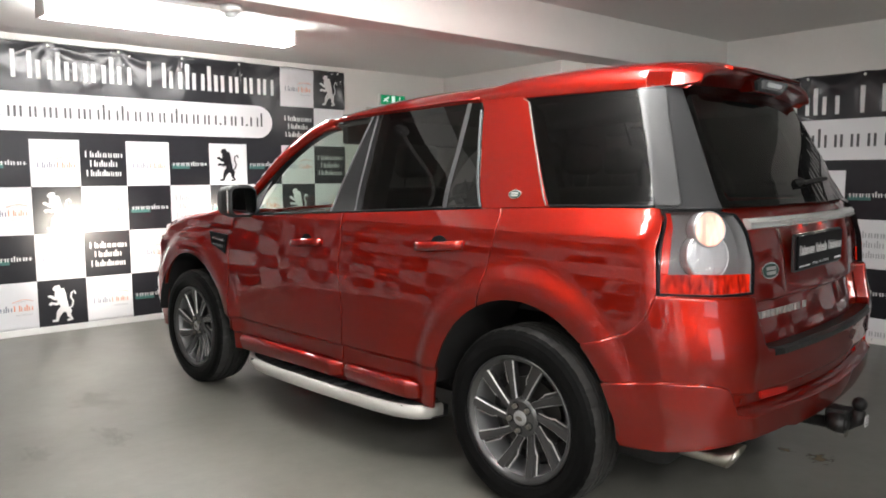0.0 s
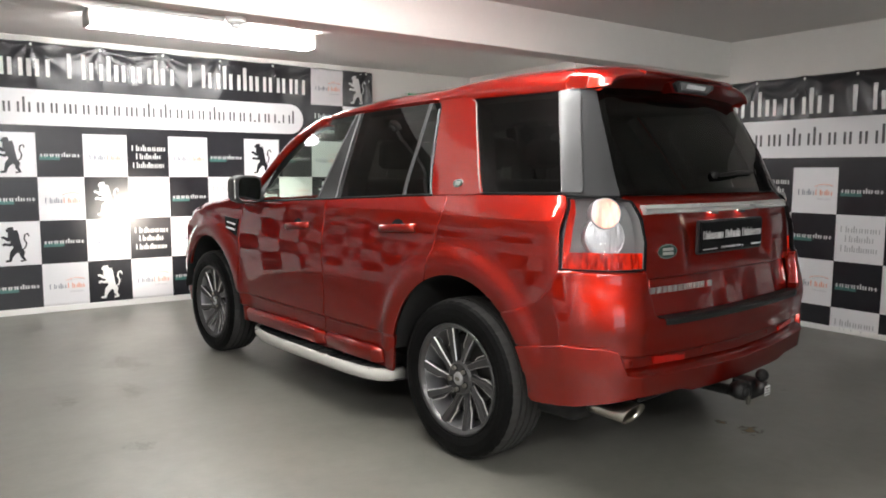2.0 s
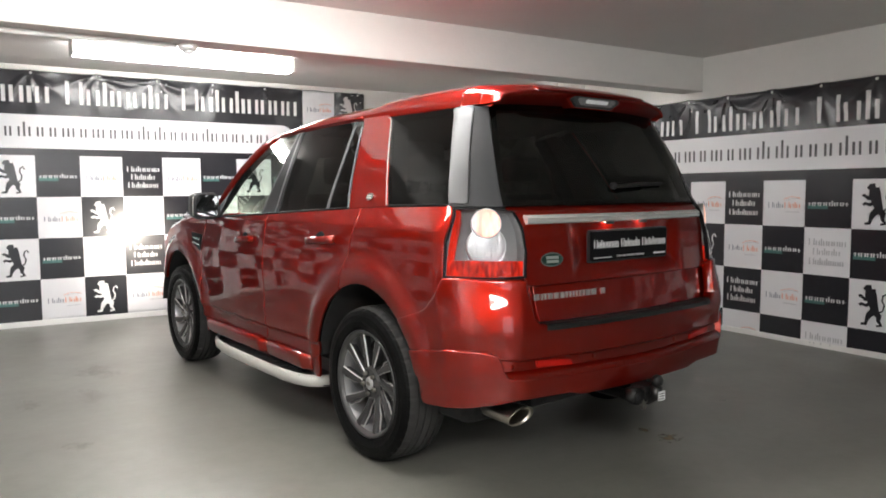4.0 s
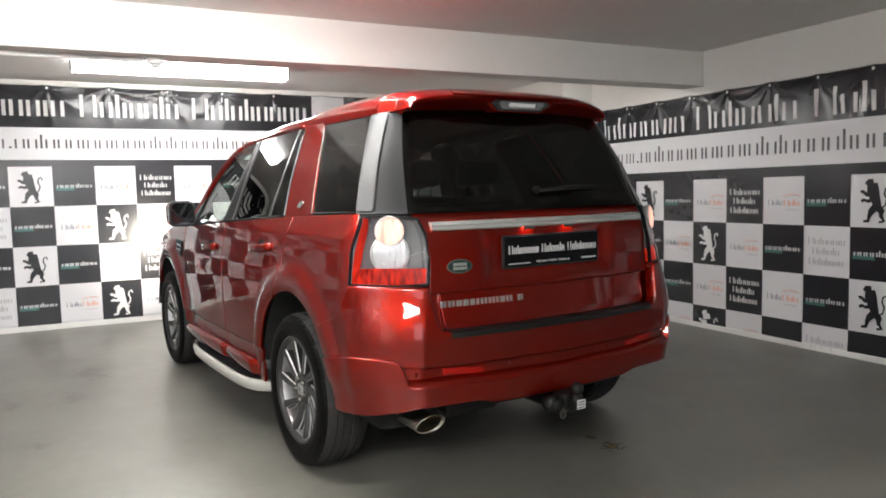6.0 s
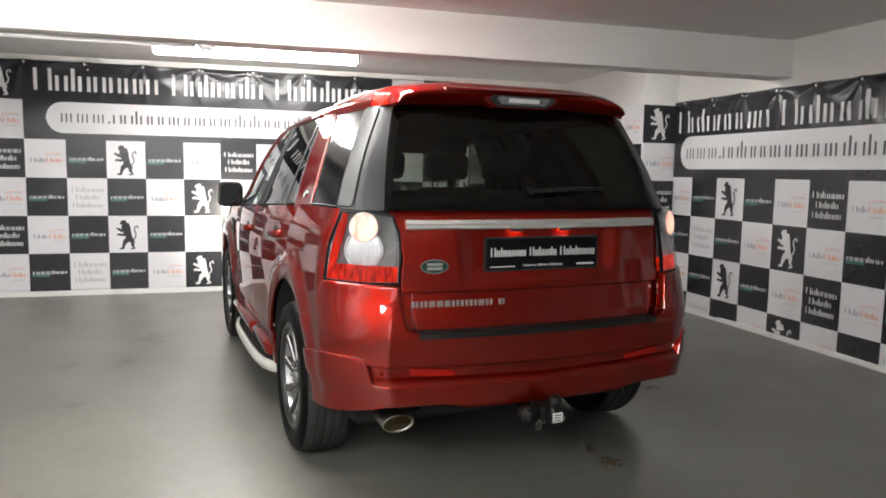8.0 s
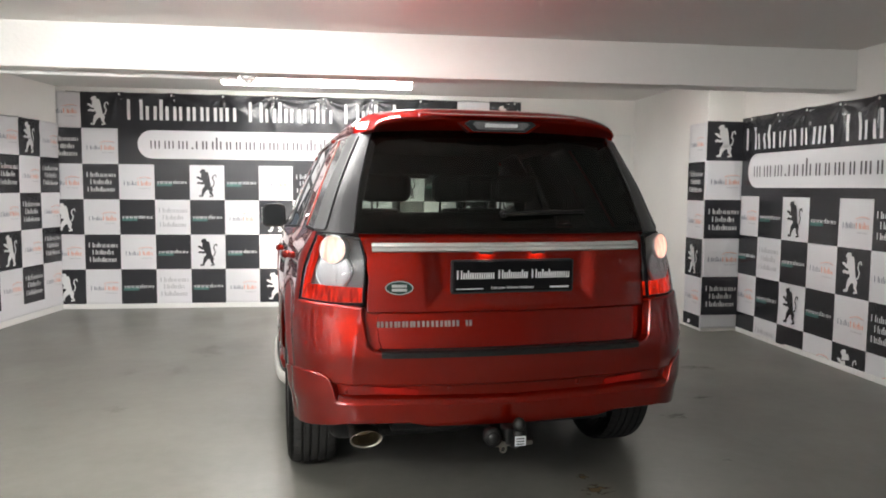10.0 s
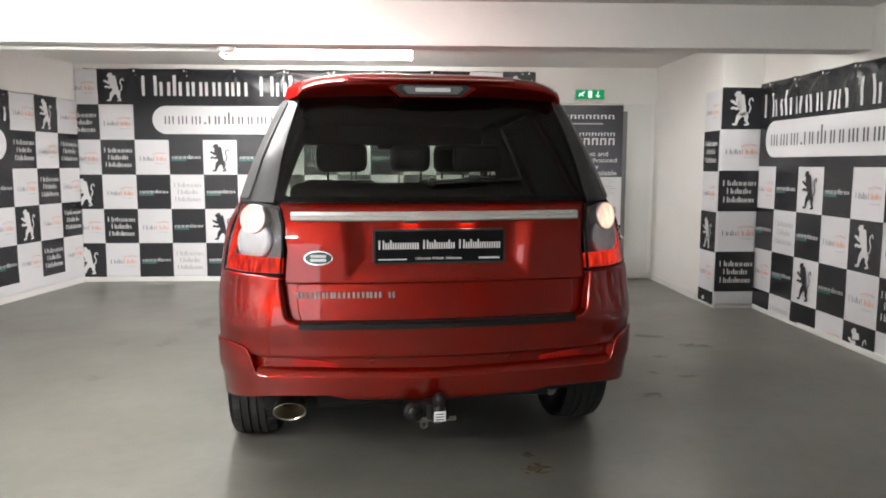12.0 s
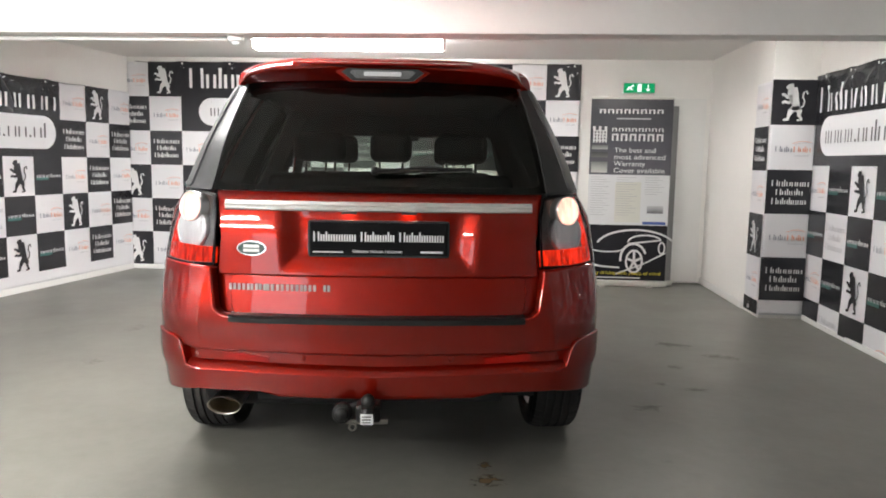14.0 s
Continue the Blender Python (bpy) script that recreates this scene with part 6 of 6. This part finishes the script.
part("base", boxed(-0.43, 0.43, -0.05, 0.05, 0, 0.05, bevel=0.01), M_STEP, spare)

sign = thing("exit_sign", pose(4.91, BACK - 0.001, 2.127), "lit green emergency exit sign with an arrow", "exit sign")
part("case", boxed(-0.172, 0.172, -0.045, 0, -0.058, 0.058, bevel=0.006), M_TRIM, sign, "white case")
part("panel", boxed(-0.165, 0.165, -0.048, -0.0455, -0.052, 0.052), M_EXIT, sign, "glowing green panel")
bm = bmesh.new()
box(bm, -0.02, 0.025, -0.05, -0.0485, -0.04, 0.042)
for p0, p1, wd in (((-0.13, -0.02), (-0.06, 0.03), 0.016), ((-0.12, 0.012), (-0.07, -0.02), 0.014)):
    dx, dz = p1[0] - p0[0], p1[1] - p0[1]
    L = math.hypot(dx, dz)
    nx, nz = -dz / L * wd / 2, dx / L * wd / 2
    loft(bm, [[(p0[0] + nx, y, p0[1] + nz), (p1[0] + nx, y, p1[1] + nz), (p1[0] - nx, y, p1[1] - nz), (p0[0] - nx, y, p0[1] - nz)] for y in (-0.0485, -0.05)])
box(bm, 0.087, 0.098, -0.05, -0.0485, -0.02, 0.038)
loft(bm, [[(0.065, y, -0.01), (0.12, y, -0.01), (0.0925, y, -0.04)] for y in (-0.0485, -0.05)])
part("pictogram", bm, M_EXITWHITE, sign, "white plain shapes and arrow")

# stains on the floor
def stain_material(name, colour, strength):
    """A dried mark with a ragged outline, thin towards its rim."""
    m = bpy.data.materials.new(name)
    m.use_nodes = True
    nt = m.node_tree
    b = nt.nodes["Principled BSDF"]
    b.inputs["Base Color"].default_value = (*colour, 1)
    b.inputs["Roughness"].default_value = 0.4
    co, ln, no, inf, off, sb, mr, tr, mx = (nt.nodes.new("ShaderNode" + k) for k in ("TexCoord", "VectorMath", "TexNoise", "ObjectInfo", "VectorMath", "Math", "MapRange", "BsdfTransparent", "MixShader"))
    ln.operation = "LENGTH"
    off.operation = "ADD"
    no.inputs["Scale"].default_value, no.inputs["Detail"].default_value = 2.6, 6
    sb.operation, sb.inputs[1].default_value = "MULTIPLY_ADD", -0.42
    mr.inputs["From Min"].default_value, mr.inputs["From Max"].default_value = 0.22, 0.42
    mr.inputs["To Max"].default_value = strength
    nt.links.new(co.outputs["Object"], ln.inputs[0])
    nt.links.new(co.outputs["Object"], off.inputs[0])
    nt.links.new(inf.outputs["Location"], off.inputs[1])
    nt.links.new(off.outputs[0], no.inputs["Vector"])
    nt.links.new(ln.outputs["Value"], sb.inputs[0])
    nt.links.new(no.outputs["Fac"], sb.inputs[2])
    nt.links.new(sb.outputs[0], mr.inputs["Value"])
    nt.links.new(mr.outputs[0], mx.inputs[0])
    nt.links.new(tr.outputs[0], mx.inputs[1])
    nt.links.new(b.outputs[0], mx.inputs[2])
    nt.links.new(mx.outputs[0], nt.nodes["Material Output"].inputs["Surface"])
    return m


M_RUST = stain_material("rust_stain", (0.17, 0.095, 0.03), 0.85)
M_OIL = stain_material("oil_stain", (0.04, 0.039, 0.034), 0.42)
M_SCUFF = stain_material("scuff_mark", (0.10, 0.085, 0.066), 0.16)
for x, y, wide, deep, turn, mat, label in (
        (3.385, 1.52, 0.045, 0.05, 10, M_RUST, "brown rust mark on the grey floor"),
        (3.40, 1.37, 0.10, 0.07, 20, M_RUST, "brown rust mark on the grey floor"),
        (4.71, 3.82, 0.20, 0.10, -15, M_OIL, "dark oil mark on the grey floor"),
        (4.93, 3.52, 0.13, 0.09, 10, M_OIL, "dark oil mark on the grey floor"),
        (5.03, 3.49, 0.08, 0.07, 0, M_OIL, "dark oil mark on the grey floor"),
        (4.59, 3.22, 0.08, 0.06, 30, M_OIL, "dark oil mark on the grey floor"),
        (4.42, 2.83, 0.06, 0.05, 0, M_OIL, "dark oil mark on the grey floor"),
        (4.26, 2.38, 0.12, 0.08, 15, M_OIL, "dark oil mark on the grey floor"),
        (4.60, 2.74, 0.10, 0.06, 0, M_OIL, "dark oil mark on the grey floor"),
        (4.19, 1.65, 0.04, 0.03, 0, M_SCUFF, "pale scuff on the grey floor"),
        (1.14, 4.45, 0.20, 0.35, 12, M_SCUFF, "brownish scuff on the grey floor"),
        (1.02, 3.80, 0.12, 0.30, 8, M_SCUFF, "brownish scuff on the grey floor"),
        (0.68, 3.77, 0.10, 0.18, 0, M_SCUFF, "brownish scuff on the grey floor"),
        (0.86, 2.85, 0.10, 0.12, 0, M_SCUFF, "brownish scuff on the grey floor")):
    bm = bmesh.new()
    bm.faces.new([bm.verts.new((1.3 * math.cos(2 * math.pi * k / 24), 1.3 * math.sin(2 * math.pi * k / 24), 0)) for k in range(24)])
    ob = part("floor_stain", bm, mat)
    ob.matrix_world = pose(x, y, 0.0012, 0, 0, turn) @ Matrix.Diagonal((wide, deep, 1, 1))
    tagged(ob, label, "stain", kind="structure")
